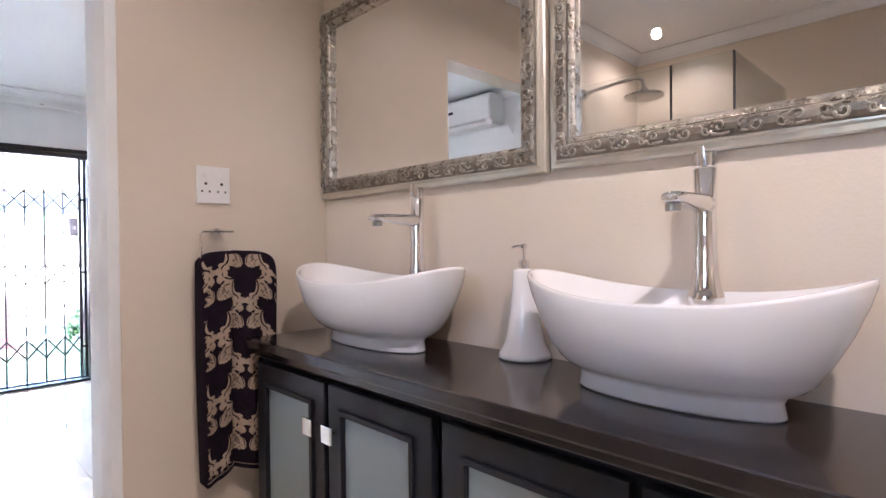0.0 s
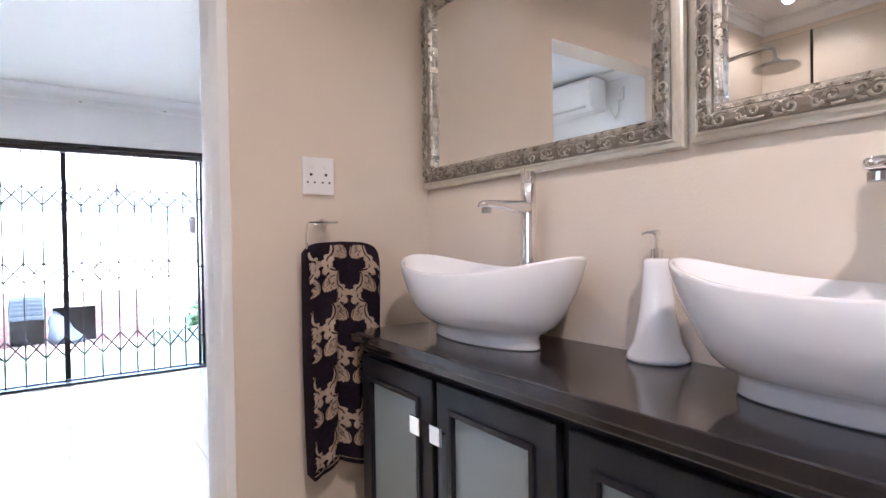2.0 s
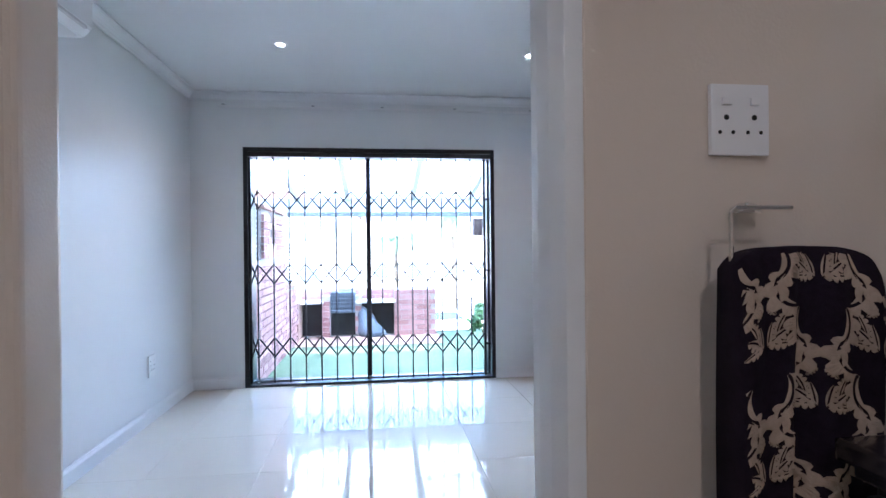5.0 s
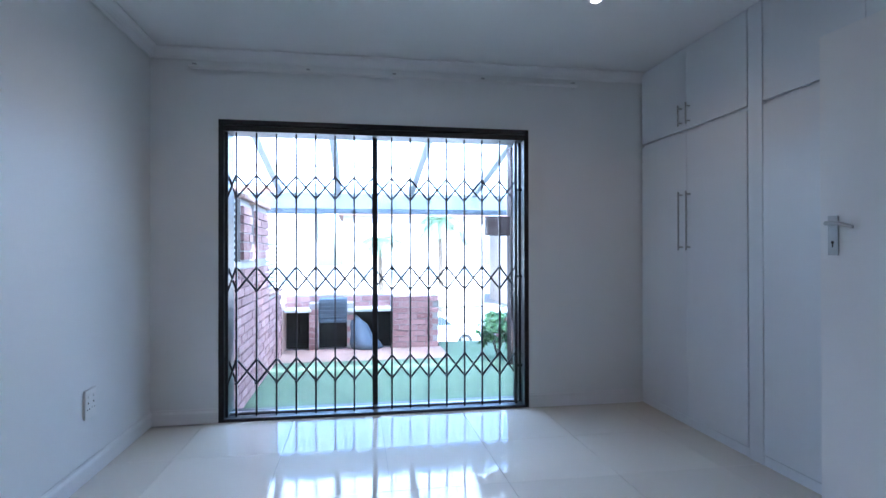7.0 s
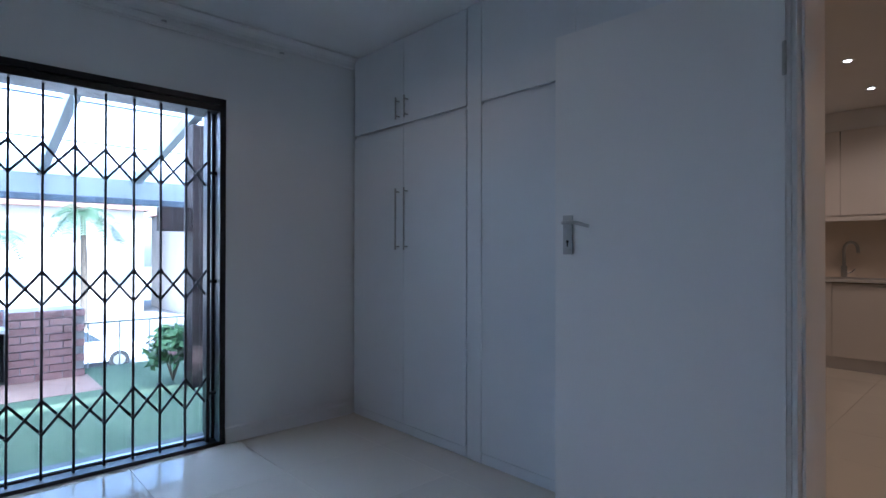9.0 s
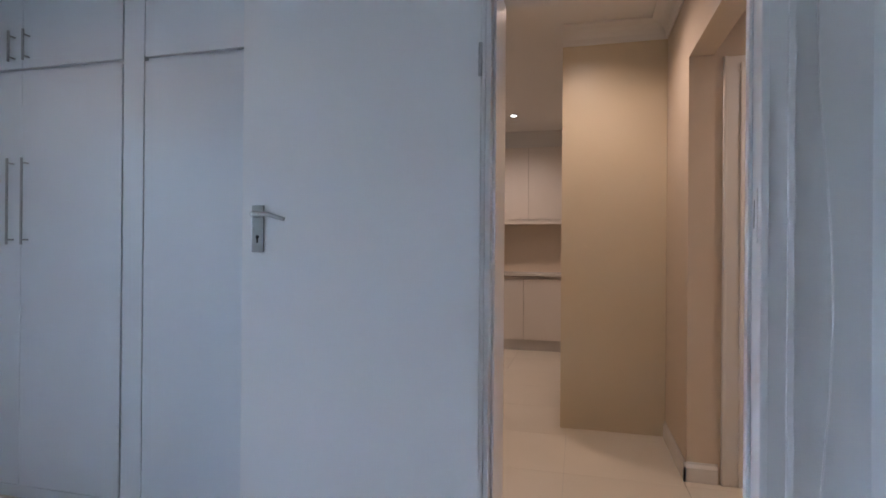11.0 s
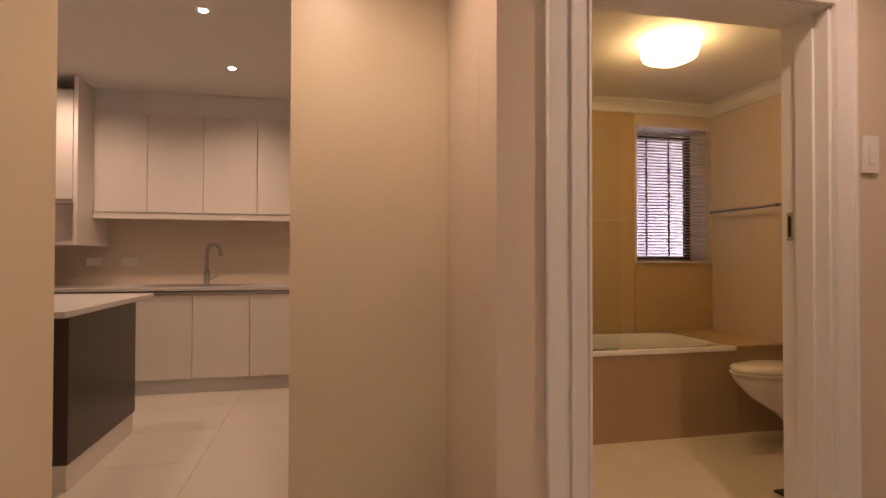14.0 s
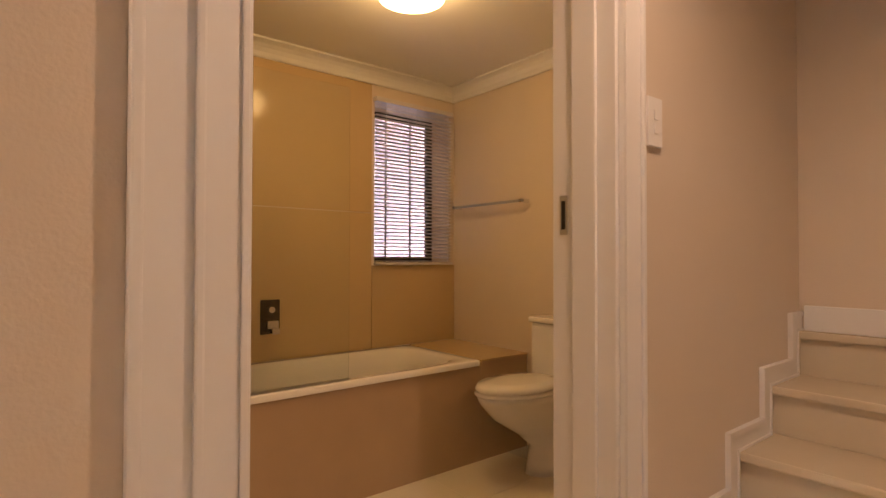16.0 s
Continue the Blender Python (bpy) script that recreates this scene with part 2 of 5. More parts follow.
def add_tube(bm, pts, r, n=8):
    """A round tube along points; r may be one radius or one for each point."""
    pts = [Vector(p) for p in pts]
    rs = r if isinstance(r, (list, tuple)) else [r] * len(pts)
    u = (pts[1] - pts[0]).orthogonal().normalized()
    rings = []
    for i, p in enumerate(pts):
        d = (pts[min(i + 1, len(pts) - 1)] - pts[max(i - 1, 0)]).normalized()
        u = (u - d * u.dot(d)).normalized()
        w = d.cross(u)
        rings.append([bm.verts.new(p + (u * math.cos(2 * math.pi * k / n) + w * math.sin(2 * math.pi * k / n)) * rs[i]) for k in range(n)])
    for a, b in zip(rings, rings[1:]):
        for k in range(n):
            bm.faces.new((a[k], a[(k + 1) % n], b[(k + 1) % n], b[k]))
    bm.faces.new(rings[0][::-1])
    bm.faces.new(rings[-1])


def add_lathe(bm, cx, cy, prof, n=32, sx=1.0, sy=1.0, cap=True):
    """Rings of (radius, z) round the upright through cx, cy."""
    rings = [[bm.verts.new((cx + math.cos(2 * math.pi * k / n) * r * sx, cy + math.sin(2 * math.pi * k / n) * r * sy, z)) for k in range(n)] for r, z in prof]
    for a, b in zip(rings, rings[1:]):
        for k in range(n):
            bm.faces.new((a[k], a[(k + 1) % n], b[(k + 1) % n], b[k]))
    if cap:
        bm.faces.new(rings[0][::-1])
        bm.faces.new(rings[-1])


def add_prism(bm, poly, axis, lo, hi):
    """A flat outline pushed along an axis. The outline gives the other two coordinates in order."""
    def at(p, h):
        return {"x": (h, p[0], p[1]), "y": (p[0], h, p[1]), "z": (p[0], p[1], h)}[axis]
    a = [bm.verts.new(at(p, lo)) for p in poly]
    b = [bm.verts.new(at(p, hi)) for p in poly]
    n = len(poly)
    for i in range(n):
        bm.faces.new((a[i], a[(i + 1) % n], b[(i + 1) % n], b[i]))
    bm.faces.new(a[::-1])
    bm.faces.new(b)


def box(name, x0, x1, y0, y1, z0, z1, m, bevel=0.0, label="", **k):
    bm = bmesh.new()
    add_box(bm, x0, x1, y0, y1, z0, z1, bevel=bevel)
    return tagged(obj(name, bm, m), label=label, **k)


def wall(name, *a, **k):
    return box(name, *a, kind="structure", **k)


def part(name, bm, m, parent, label="", smooth=False):
    ob = obj(name, bm, m, smooth)
    ob.parent = parent
    ob.matrix_parent_inverse = parent.matrix_world.inverted()
    if label:
        ob["label"] = label
    return ob


def pbox(name, dims, m, parent, bevel=0.0, label=""):
    bm = bmesh.new()
    add_box(bm, *dims, bevel=bevel)
    return part(name, bm, m, parent, label)


def thing(name, place, label, category, group=""):
    ob = new(name)
    ob.location = place
    ob.empty_display_size = 0.05
    bpy.context.view_layer.update()
    return tagged(ob, label=label, category=category, group=group)


def skirting(name, x0, y0, x1, y1, nx, ny, m=None, h=0.10, t=0.014):
    """A moulded skirting board against a wall; nx, ny point into the room."""
    bm = bmesh.new()
    prof = [(0.001, 0.0), (t, 0.0), (t, h * 0.72), (t * 0.75, h * 0.80), (t * 0.45, h * 0.88), (t * 0.4, h), (0.001, h)]
    a = [bm.verts.new((x0 + nx * p, y0 + ny * p, z)) for p, z in prof]
    b = [bm.verts.new((x1 + nx * p, y1 + ny * p, z)) for p, z in prof]
    for i in range(len(prof)):
        j = (i + 1) % len(prof)
        bm.faces.new((a[i], a[j], b[j], b[i]))
    bm.faces.new(a[::-1])
    bm.faces.new(b)
    return tagged(obj(name, bm, m or gloss_white), kind="structure")


def cornice(x0, y0, x1, y1, nx, ny, z, s=0.08):
    bm = bmesh.new()
    prof = [(0.001, -s), (0.012, -s), (0.016, -s * 0.9)]
    prof += [(0.016 + (s - 0.03) * (1 - math.cos(t)), -s * 0.88 + (s * 0.72) * math.sin(t)) for t in (0.3, 0.7, 1.1, 1.5)]
    prof += [(s, -0.012), (s, -0.001), (0.001, -0.001)]
    a = [bm.verts.new((x0 + nx * p, y0 + ny * p, z + q)) for p, q in prof]
    b = [bm.verts.new((x1 + nx * p, y1 + ny * p, z + q)) for p, q in prof]
    for i in range(len(prof)):
        j = (i + 1) % len(prof)
        bm.faces.new((a[i], a[j], b[j], b[i]))
    bm.faces.new(a[::-1])
    bm.faces.new(b)
    return tagged(obj("cornice", bm, ceiling_paint), kind="structure")


def slab_with_corner(name, outline, z0, z1, m, bevel=0.0):
    bm = bmesh.new()
    add_prism(bm, outline, "z", z0, z1)
    if bevel:
        up = [e for e in bm.edges if abs(e.verts[0].co.z - e.verts[1].co.z) > 0.1]
        bmesh.ops.bevel(bm, geom=up, offset=bevel, segments=4, affect="EDGES", profile=0.5)
    return tagged(obj(name, bm, m), kind="structure")


# large structure
HB, HH, HT = 2.57, 2.64, 2.40          # ceilings: bedroom and first bathroom, hall and kitchen, second bathroom
XV, YP0, YP1 = 1.735, 2.52, 2.65       # vanity wall; the wall between bathroom and bedroom
YG = 6.50
slab = wall("floor", -1.2, 8.2, -1.4, 6.74, -0.12, -0.007, grout)
# first bathroom
wall("wall_vanity", XV, XV + 0.14, -1.2, YP0, 0, HB, tan_wall)
slab_with_corner("wall_socket", [(1.033, YP0), (XV + 0.14, YP0), (XV + 0.14, YP1), (1.033, YP1)], 0, HB, [tan_wall], 0.003)
slab_with_corner("wall_reveal", [(1.0325, 2.523), (1.008, 2.542), (0.992, 2.580), (0.984, 2.620), (0.982, 2.6505), (1.0325, 2.6505)], 0, 2.0895, [white_wall])
wall("wall_bedroom_south", XV + 0.14, 2.40, YP0, YP1, 0, HB, white_wall)
slab_with_corner("wall_partition", [(-1.0, YP0), (0.17, YP0), (0.17, YP1), (-1.0, YP1)], 0, HB, [tan_wall], 0.022)
wall("wall_lintel", 0.148, 1.0325, YP0 + 0.002, YP1 - 0.002, 2.09, HB, tan_wall)
wall("wall_bath_south", -1.0, XV + 0.14, -1.34, -1.2, 0, HB, tan_wall)
wall("wall_bath_west_lower", -1.1, -0.95, -1.2, YP0, 0, 1.3, tan_wall)
wall("wall_bath_west_upper", -1.1, -0.95, -1.2, YP0, 2.3, HB, tan_wall)
wall("wall_bath_west_a", -1.1, -0.95, -1.2, 0.15, 1.3, 2.3, tan_wall)
wall("wall_bath_west_b", -1.1, -0.95, 1.0, YP0, 1.3, 2.3, tan_wall)
# bedroom
wall("wall_west", -1.1, -0.90, YP1, 6.75, 0, HB, white_wall)
wall("wall_gate_left", -0.90, -0.46, YG, 6.75, 0, HB, white_wall)
wall("wall_gate_right", 1.77, 3.5, YG, 6.75, 0, HB, white_wall)
wall("wall_gate_top", -0.46, 1.77, YG, 6.75, 2.10, HB, white_wall)
wall("wall_skin_south", XV + 0.0, 2.36, YP1 + 0.002, YP1 + 0.012, 0, HB, white_wall)
wall("wall_skin_left", -0.9, 0.148, YP1 + 0.002, YP1 + 0.012, 0, HB, white_wall)
wall("wall_skin_right", 1.004, XV, YP1 + 0.002, YP1 + 0.012, 0, HB, white_wall)
wall("wall_pier", 2.36, 2.695, 3.660, 3.98, 0, HH, white_wall)
wall("wall_door_right", 2.33, 2.400, YP1 + 0.012, 2.905, 0, HH, white_wall)
wall("wall_door_top", 2.36, 2.695, 2.905, 3.660, 2.06, HH, white_wall)
# hall, lobby, stairs
wall("wall_kitchen_west", 3.30, 3.42, 3.98, 6.74, 0, HH, hall_wall)
wall("wall_closet_south", 2.705, 3.42, 3.90, 3.98, 0, HH, hall_wall)
wall("wall_hall_south", 3.921, 4.50, 2.72, 2.836, 0, HH, cream_wall)
wall("wall_hall_lintel", 2.42, 3.7195, 2.72, 2.836, 2.18, HH, cream_wall)
wall("wall_hall_end", 4.39, 4.50, 2.837, 3.49, 0, HH, hall_wall)
wall("wall_bathroom_left", 3.72, 3.92, 2.533, 2.836, 0, HH, cream_wall)
wall("wall_bathroom_right", 3.72, 3.92, 0.0, 1.575, 0, HH, tan_wall)
wall("wall_bathroom_top", 3.72, 3.92, 1.575, 2.533, 2.09, HH, tan_wall)
wall("wall_stair_end", 1.9, 3.72, -0.08, 0.30, 0, HH, cream_wall)
wall("wall_stair_west", 1.90, 2.02, 0.301, 2.483, 0, HH, cream_wall)
wall("wall_kitchen_south", 4.50, 7.8, 2.72, 2.86, 0, HH, cream_wall)
wall("wall_kitchen_east", 7.68, 7.82, 2.86, 6.74, 0, HH, cream_wall)
wall("wall_kitchen_north", 3.42, 7.68, 6.60, 6.74, 0, HH, cream_wall)
# second bathroom
wall("wall_towel", 3.92, 6.22, 0.14, 0.27, 0, HT, cream_wall)
wall("wall_bathroom_north", 3.92, 6.22, 2.45, 2.60, 0, HT, cream_wall)
wall("wall_window_low", 5.94, 6.22, 0.27, 2.45, 0, 1.14, cream_wall)
wall("wall_window_high", 5.94, 6.22, 0.27, 2.45, 2.20, HT, cream_wall)
wall("wall_window_side", 5.94, 6.22, 0.95, 2.45, 1.14, 2.20, cream_wall)
wall("wall_window_edge", 5.94, 6.22, 0.27, 0.32, 1.14, 2.20, cream_wall)
# ceilings
wall("ceiling_bath", -1.1, XV + 0.14, -1.34, YP1, HB, HB + 0.12, ceiling_paint)
wall("ceiling_bedroom", -1.1, 2.709, YP1, 6.75, HB + 0.001, HB + 0.13, ceiling_paint)
wall("ceiling_hall", 1.9, 7.82, -0.1, 6.74, HH + 0.07, HH + 0.17, ceiling_paint)
wall("ceiling_hall_lower", 2.71, 7.68, 2.861, 6.60, HH, HH + 0.06, ceiling_paint)
wall("ceiling_lobby", 2.02, 3.72, 0.301, 2.719, HH + 0.002, HH + 0.06, ceiling_paint)
wall("ceiling_bathroom", 3.921, 6.22, 0.14, 2.60, HT, HT + 0.1, ceiling_paint)
for seg in ((3.94, 0.27, 5.94, 0.27, 0, 1), (5.94, 0.27, 5.94, 2.45, -1, 0), (3.94, 2.45, 5.94, 2.45, 0, -1)):
    cornice(*seg, HT, 0.09)
for seg in ((-0.9, YG, 2.69, YG, 0, -1), (-0.9, 2.64, -0.9, YG, 1, 0)):
    cornice(*seg, HB, 0.07)
for seg in ((4.39, 2.837, 4.39, 3.49, -1, 0), (2.45, 2.837, 4.39, 2.837, 0, 1), (7.68, 2.86, 7.68, 6.6, -1, 0), (7.68, 2.86, 4.5, 2.86, 0, 1)):
    cornice(*seg, HH, 0.11)
for seg in ((XV, -1.2, XV, YP0, -1, 0), (-0.95, YP0, XV, YP0, 0, -1), (-0.95, -1.2, -0.95, YP0, 1, 0)):
    cornice(*seg, HB, 0.07)
# unseen slab added to cut the skylight on the wall outside the window
wall("added_skylight_blocker", 6.221, 6.72, -1.5, 2.9, 2.52, 2.64, beam_white)
wall("wall_outside", 7.0, 7.15, -1.5, 2.4, -0.5, 4.5, pink_wall)
# skirtings
skirting("baseboard", -0.90, 2.64, -0.90, YG, 1, 0)
skirting("baseboard", -0.886, YG, -0.462, YG, 0, -1)
skirting("baseboard", 1.772, YG, 2.676, YG, 0, -1)
skirting("baseboard", 3.706, 2.837, 4.39, 2.837, 0, 1)

skirting("baseboard", 3.72, 2.851, 3.72, 2.69, -1, 0)


# ---- first bathroom ----
def vanity():
    t = thing("vanity_cabinet", (1.56, 0.9, 0), "dark-stained wooden bathroom vanity with frosted glass doors under two basins", "cabinet")
    pbox("body", (1.385, XV - 0.002, -0.62, 2.345, 0.08, 0.866), daylit_front_wood, t, 0.003)
    pbox("plinth", (1.42, XV - 0.01, -0.60, 2.33, 0.0, 0.08), daylit_front_wood, t)
    bm = bmesh.new()
    add_box(bm, 1.362, XV - 0.003, -0.64, 2.358, 0.867, 0.891, bevel=0.004)
    add_box(bm, 1.338, XV - 0.002, -0.65, 2.366, 0.892, 0.924, bevel=0.006)
    part("worktop", bm, dark_wood, t, "glossy dark-stained wooden worktop with a stepped edge")
    for i, (a, b) in enumerate(((1.955, 2.338), (1.545, 1.935), (1.115, 1.515), (0.705, 1.095), (0.275, 0.675), (-0.135, 0.255), (-0.585, -0.165))):
        z0, z1, w = 0.10, 0.85, 0.068
        d = part("door", bmesh.new(), daylit_front_wood, t)
        bm = bmesh.new()
        add_ring(bm, 1.362, 1.384, a, b, z0, z1, w, 0.003)
        bm.to_mesh(d.data)
        bm.free()
        bm = bmesh.new()
        add_ring(bm, 1.355, 1.3618, a + w - 0.014, b - w + 0.014, z0 + w - 0.014, z1 - w + 0.014, 0.014, 0.002)
        part("bead", bm, daylit_front_wood, d)
        pbox("frosted_pane", (1.368, 1.376, a + w, b - w, z0 + w, z1 - w), frosted, d, label="pale blue-grey frosted glass pane")
        y = a + 0.035 if i % 2 == 0 else b - 0.035
        bm = bmesh.new()
        add_box(bm, 1.330, 1.338, y - 0.022, y + 0.022, 0.712, 0.757, bevel=0.002)
        add_rod(bm, (1.338, y, 0.735), (1.362, y, 0.735), 0.008)
        part("pull", bm, chrome, d, "square polished metal pull")
    return t


def basin(y, cx=1.552, A=0.328, B=0.172):
    """A boat-shaped bowl: its rim dips in the middle and rises to both ends."""
    n = 64
    bm = bmesh.new()
    def rim_z(t):
        return 1.112 + 0.042 * abs(math.sin(t)) ** 2.4
    def ring(fx, fy, zf, ox=0.0):
        out = []
        for k in range(n):
            t = 2 * math.pi * k / n
            out.append(bm.verts.new((cx + ox + B * fx * math.cos(t), y + A * fy * math.sin(t), zf(t))))
        return out
    base = lambda z: (lambda t: z)
    mixz = lambda f: (lambda t: 0.961 + (rim_z(t) - 0.961) * f)
    rings = [ring(0.42, 0.60, base(0.9245)), ring(0.44, 0.615, base(0.929)), ring(0.425, 0.60, base(0.953)), ring(0.47, 0.625, base(0.963))]
    for f, fx, fy in ((0.06, 0.61, 0.69), (0.14, 0.71, 0.75), (0.3, 0.835, 0.815), (0.55, 0.935, 0.90), (0.8, 0.985, 0.965), (0.96, 1.0, 0.995)):
        rings.append(ring(fx, fy, mixz(f)))
    rings.append(ring(0.99, 0.993, mixz(1.0)))
    rings.append(ring(0.955, 0.975, mixz(1.0)))
    rings.append(ring(0.93, 0.962, mixz(0.97)))
    for f, fx, fy, ox in ((0.82, 0.80, 0.91, -0.018), (0.5, 0.68, 0.78, -0.022), (0.22, 0.5, 0.55, -0.022), (0.08, 0.28, 0.30, -0.02), (0.05, 0.06, 0.04, -0.02)):
        rings.append(ring(fx, fy, mixz(f), ox))
    for a, b in zip(rings, rings[1:]):
        for k in range(n):
            bm.faces.new((a[k], a[(k + 1) % n], b[(k + 1) % n], b[k]))
    bm.faces.new(rings[0][::-1])
    bm.faces.new(rings[-1])
    t = thing("vessel_basin", (cx, y, 0.9245), "glossy white boat-shaped porcelain vessel basin on the dark worktop", "basin", "basins on the vanity")
    part("bowl", bm, porcelain, t, smooth=True)
    bm = bmesh.new()
    add_lathe(bm, cx - 0.02, y, [(0.020, 0.969), (0.020, 0.973), (0.012, 0.975)], 20)
    part("waste", bm, chrome, t, "round chrome waste")
    return t


def tall_tap(y):
    x = 1.655
    t = thing("basin_tap", (x, y, 1.105), "tall polished chrome tap with a flat spout on the basin", "tap", "taps of the basins")
    bm = bmesh.new()
    add_lathe(bm, x, y, [(0.033, 1.085), (0.033, 1.108), (0.030, 1.115), (0.026, 1.13), (0.0225, 1.155), (0.0205, 1.19), (0.0200, 1.22), (0.0200, 1.3445), (0.0190, 1.346), (0.001, 1.3465)], 40)
    part("column", bm, chrome, t, smooth=True)
    bm = bmesh.new()
    add_lathe(bm, x, y, [(0.019, 1.348), (0.021, 1.350), (0.021, 1.374), (0.018, 1.377)], 28)
    add_box(bm, x - 0.022, x - 0.016, y - 0.006, y + 0.006, 1.366, 1.386, bevel=0.001)
    part("lever_cap", bm, chrome, t, "chrome lever cap")
    bm = bmesh.new()
    rows = []
    for d, zc, hw, hh in ((-0.004, 1.280, 0.0205, 0.0200), (0.03, 1.281, 0.0200, 0.0180), (0.08, 1.283, 0.0195, 0.0145), (0.125, 1.285, 0.0195, 0.0120), (0.150, 1.285, 0.0180, 0.0110), (0.164, 1.284, 0.0140, 0.0085), (0.171, 1.283, 0.0070, 0.0045)):
        rows.append([bm.verts.new((x - d, y + hw * math.cos(k * math.pi / 8), zc + hh * math.copysign(abs(math.sin(k * math.pi / 8)) ** 0.7, math.sin(k * math.pi / 8)))) for k in range(16)])
    for a, b in zip(rows, rows[1:]):
        for k in range(16):
            bm.faces.new((a[k], a[(k + 1) % 16], b[(k + 1) % 16], b[k]))
    bm.faces.new(rows[0])
    bm.faces.new(rows[-1][::-1])
    part("spout", bm, chrome, t, smooth=True)
    bm = bmesh.new()
    add_lathe(bm, x - 0.148, y, [(0.013, 1.262), (0.013, 1.274)], 18)
    part("aerator", bm, steel, t, "small grey aerator")


vanity()
basin(1.982)
basin(1.140, 1.578, 0.298, 0.155)
tall_tap(1.908)
tall_tap(1.105)

soap = thing("soap_dispenser", (1.690, 1.548, 0.925), "glossy white ceramic soap dispenser with a chrome pump", "soap dispenser")
bm = bmesh.new()
add_lathe(bm, 1.690, 1.548, [(0.064, 0.925), (0.067, 0.930), (0.064, 0.940), (0.050, 0.965), (0.040, 1.02), (0.033, 1.08), (0.029, 1.13), (0.029, 1.142), (0.024, 1.147), (0.012, 1.148)], 40)
part("bottle", bm, porcelain, soap, smooth=True)
bm = bmesh.new()
add_lathe(bm, 1.690, 1.548, [(0.013, 1.148), (0.013, 1.168), (0.004, 1.170), (0.004, 1.198), (0.008, 1.199), (0.008, 1.208), (0.006, 1.210)], 20)
add_tube(bm, [(1.690, 1.548, 1.204), (1.676, 1.562, 1.205), (1.668, 1.570, 1.200)], 0.003)
part("pump", bm, chrome, soap, "chrome pump with a short nozzle")


def spiral(bm, o, u, w, nrm, size, turn, r):
    pts, rs = [], []
    for k in range(11):
        t = k / 10
        a = turn * t * 2 * math.pi * 1.1
        rad = size * (1 - 0.82 * t)
        pts.append(o + u * (math.cos(a) * rad) + w * (math.sin(a) * rad) + nrm * (0.002 + 0.004 * t))
        rs.append(r * (1 - 0.45 * t))
    add_tube(bm, pts, rs, 5)


def framed_mirror(y0, y1, z0, z1):
    """Width along y, standing proud of the wall; a carved silver band between a plain outer lip and a beaded sight edge."""
    t = thing("framed_mirror", (XV, (y0 + y1) / 2, z0), "rectangular wall mirror in a carved antique silver frame above the basins", "mirror", "mirrors above the vanity")
    W = 0.072
    # profile: distance in from the outer edge, height off the wall
    def sweep(name, prof, m, label):
        bm = bmesh.new()
        rings = []
        for sy, sz in ((0, 0), (1, 0), (1, 1), (0, 1)):
            row = []
            for d, h in prof:
                yy = y0 + d if sy == 0 else y1 - d
                zz = z0 + d if sz == 0 else z1 - d
                row.append(bm.verts.new((XV - 0.003 - h, yy, zz)))
            rings.append(row)
        for i in range(4):
            a, b = rings[i], rings[(i + 1) % 4]
            for k in range(len(prof) - 1):
                bm.faces.new((a[k], b[k], b[k + 1], a[k + 1]))
        return part(name, bm, m, t, label)
    sweep("outer_moulding", [(0, 0.001), (0, 0.016), (0.004, 0.020), (0.014, 0.021), (0.018, 0.026), (0.022, 0.026)], silver_pale, "smooth champagne outer moulding")
    sweep("carved_band", [(0.022, 0.026), (0.024, 0.031), (0.034, 0.036), (0.046, 0.036), (0.054, 0.032), (0.056, 0.027)], silver_dark, "tarnished silver band")
    sweep("sight_edge", [(0.056, 0.027), (0.058, 0.029), (0.066, 0.026), (0.070, 0.022), (W, 0.022), (W, 0.010)], silver, "pale sight edge")
    bm = bmesh.new()
    add_box(bm, XV - 0.013, XV - 0.004, y0 + W - 0.006, y1 - W + 0.006, z0 + W - 0.006, z1 - W + 0.006)
    part("mirror_glass", bm, mirror_mat, t, "clear silvered mirror glass")
    sc, bd = bmesh.new(), bmesh.new()
    nrm = Vector((-1, 0, 0))
    sides = (((y0, z0), (1, 0), y1 - y0), ((y1, z0), (0, 1), z1 - z0), ((y1, z1), (-1, 0), y1 - y0), ((y0, z1), (0, -1), z1 - z0))
    for (sy, sz), (dy, dz), ln in sides:
        u = Vector((0, dy, dz))
        w = Vector((0, -dz, dy))
        step = 0.062
        m = int((ln - 0.06) / step)
        step = (ln - 0.06) / m
        for k in range(m):
            o = Vector((XV - 0.038, sy, sz)) + u * (0.03 + step * (k + 0.5)) + w * 0.039
            s = 1 if k % 2 else -1
            spiral(sc, o - u * 0.010 + w * 0.002 * s, u, w * s, nrm, 0.013, 1, 0.0034)
            spiral(sc, o + u * 0.014 - w * 0.003 * s, -u, -w * s, nrm, 0.010, 1, 0.0028)
            add_tube(sc, [o - u * 0.028 - w * 0.010 * s, o - u * 0.010 - w * 0.013 * s, o + u * 0.010 - w * 0.008 * s, o + u * 0.026 + w * 0.010 * s], [0.002, 0.0035, 0.0035, 0.0015], 5)
            add_tube(sc, [o + u * 0.004 + w * 0.012 * s, o + u * 0.016 + w * 0.011 * s, o + u * 0.024 + w * 0.004 * s], [0.0016, 0.0040, 0.0012], 5)
        nb = int((ln - 0.12) / 0.0085)
        for k in range(nb):
            c = Vector((XV - 0.031, sy, sz)) + u * (0.06 + (ln - 0.12) * (k + 0.5) / nb) + w * 0.062
            top = bd.verts.new(c + nrm * 0.003)
            ring = [bd.verts.new(c + (u * math.cos(a) + w * math.sin(a)) * 0.0034 - nrm * 0.001) for a in (0, 1.257, 2.513, 3.77, 5.027)]
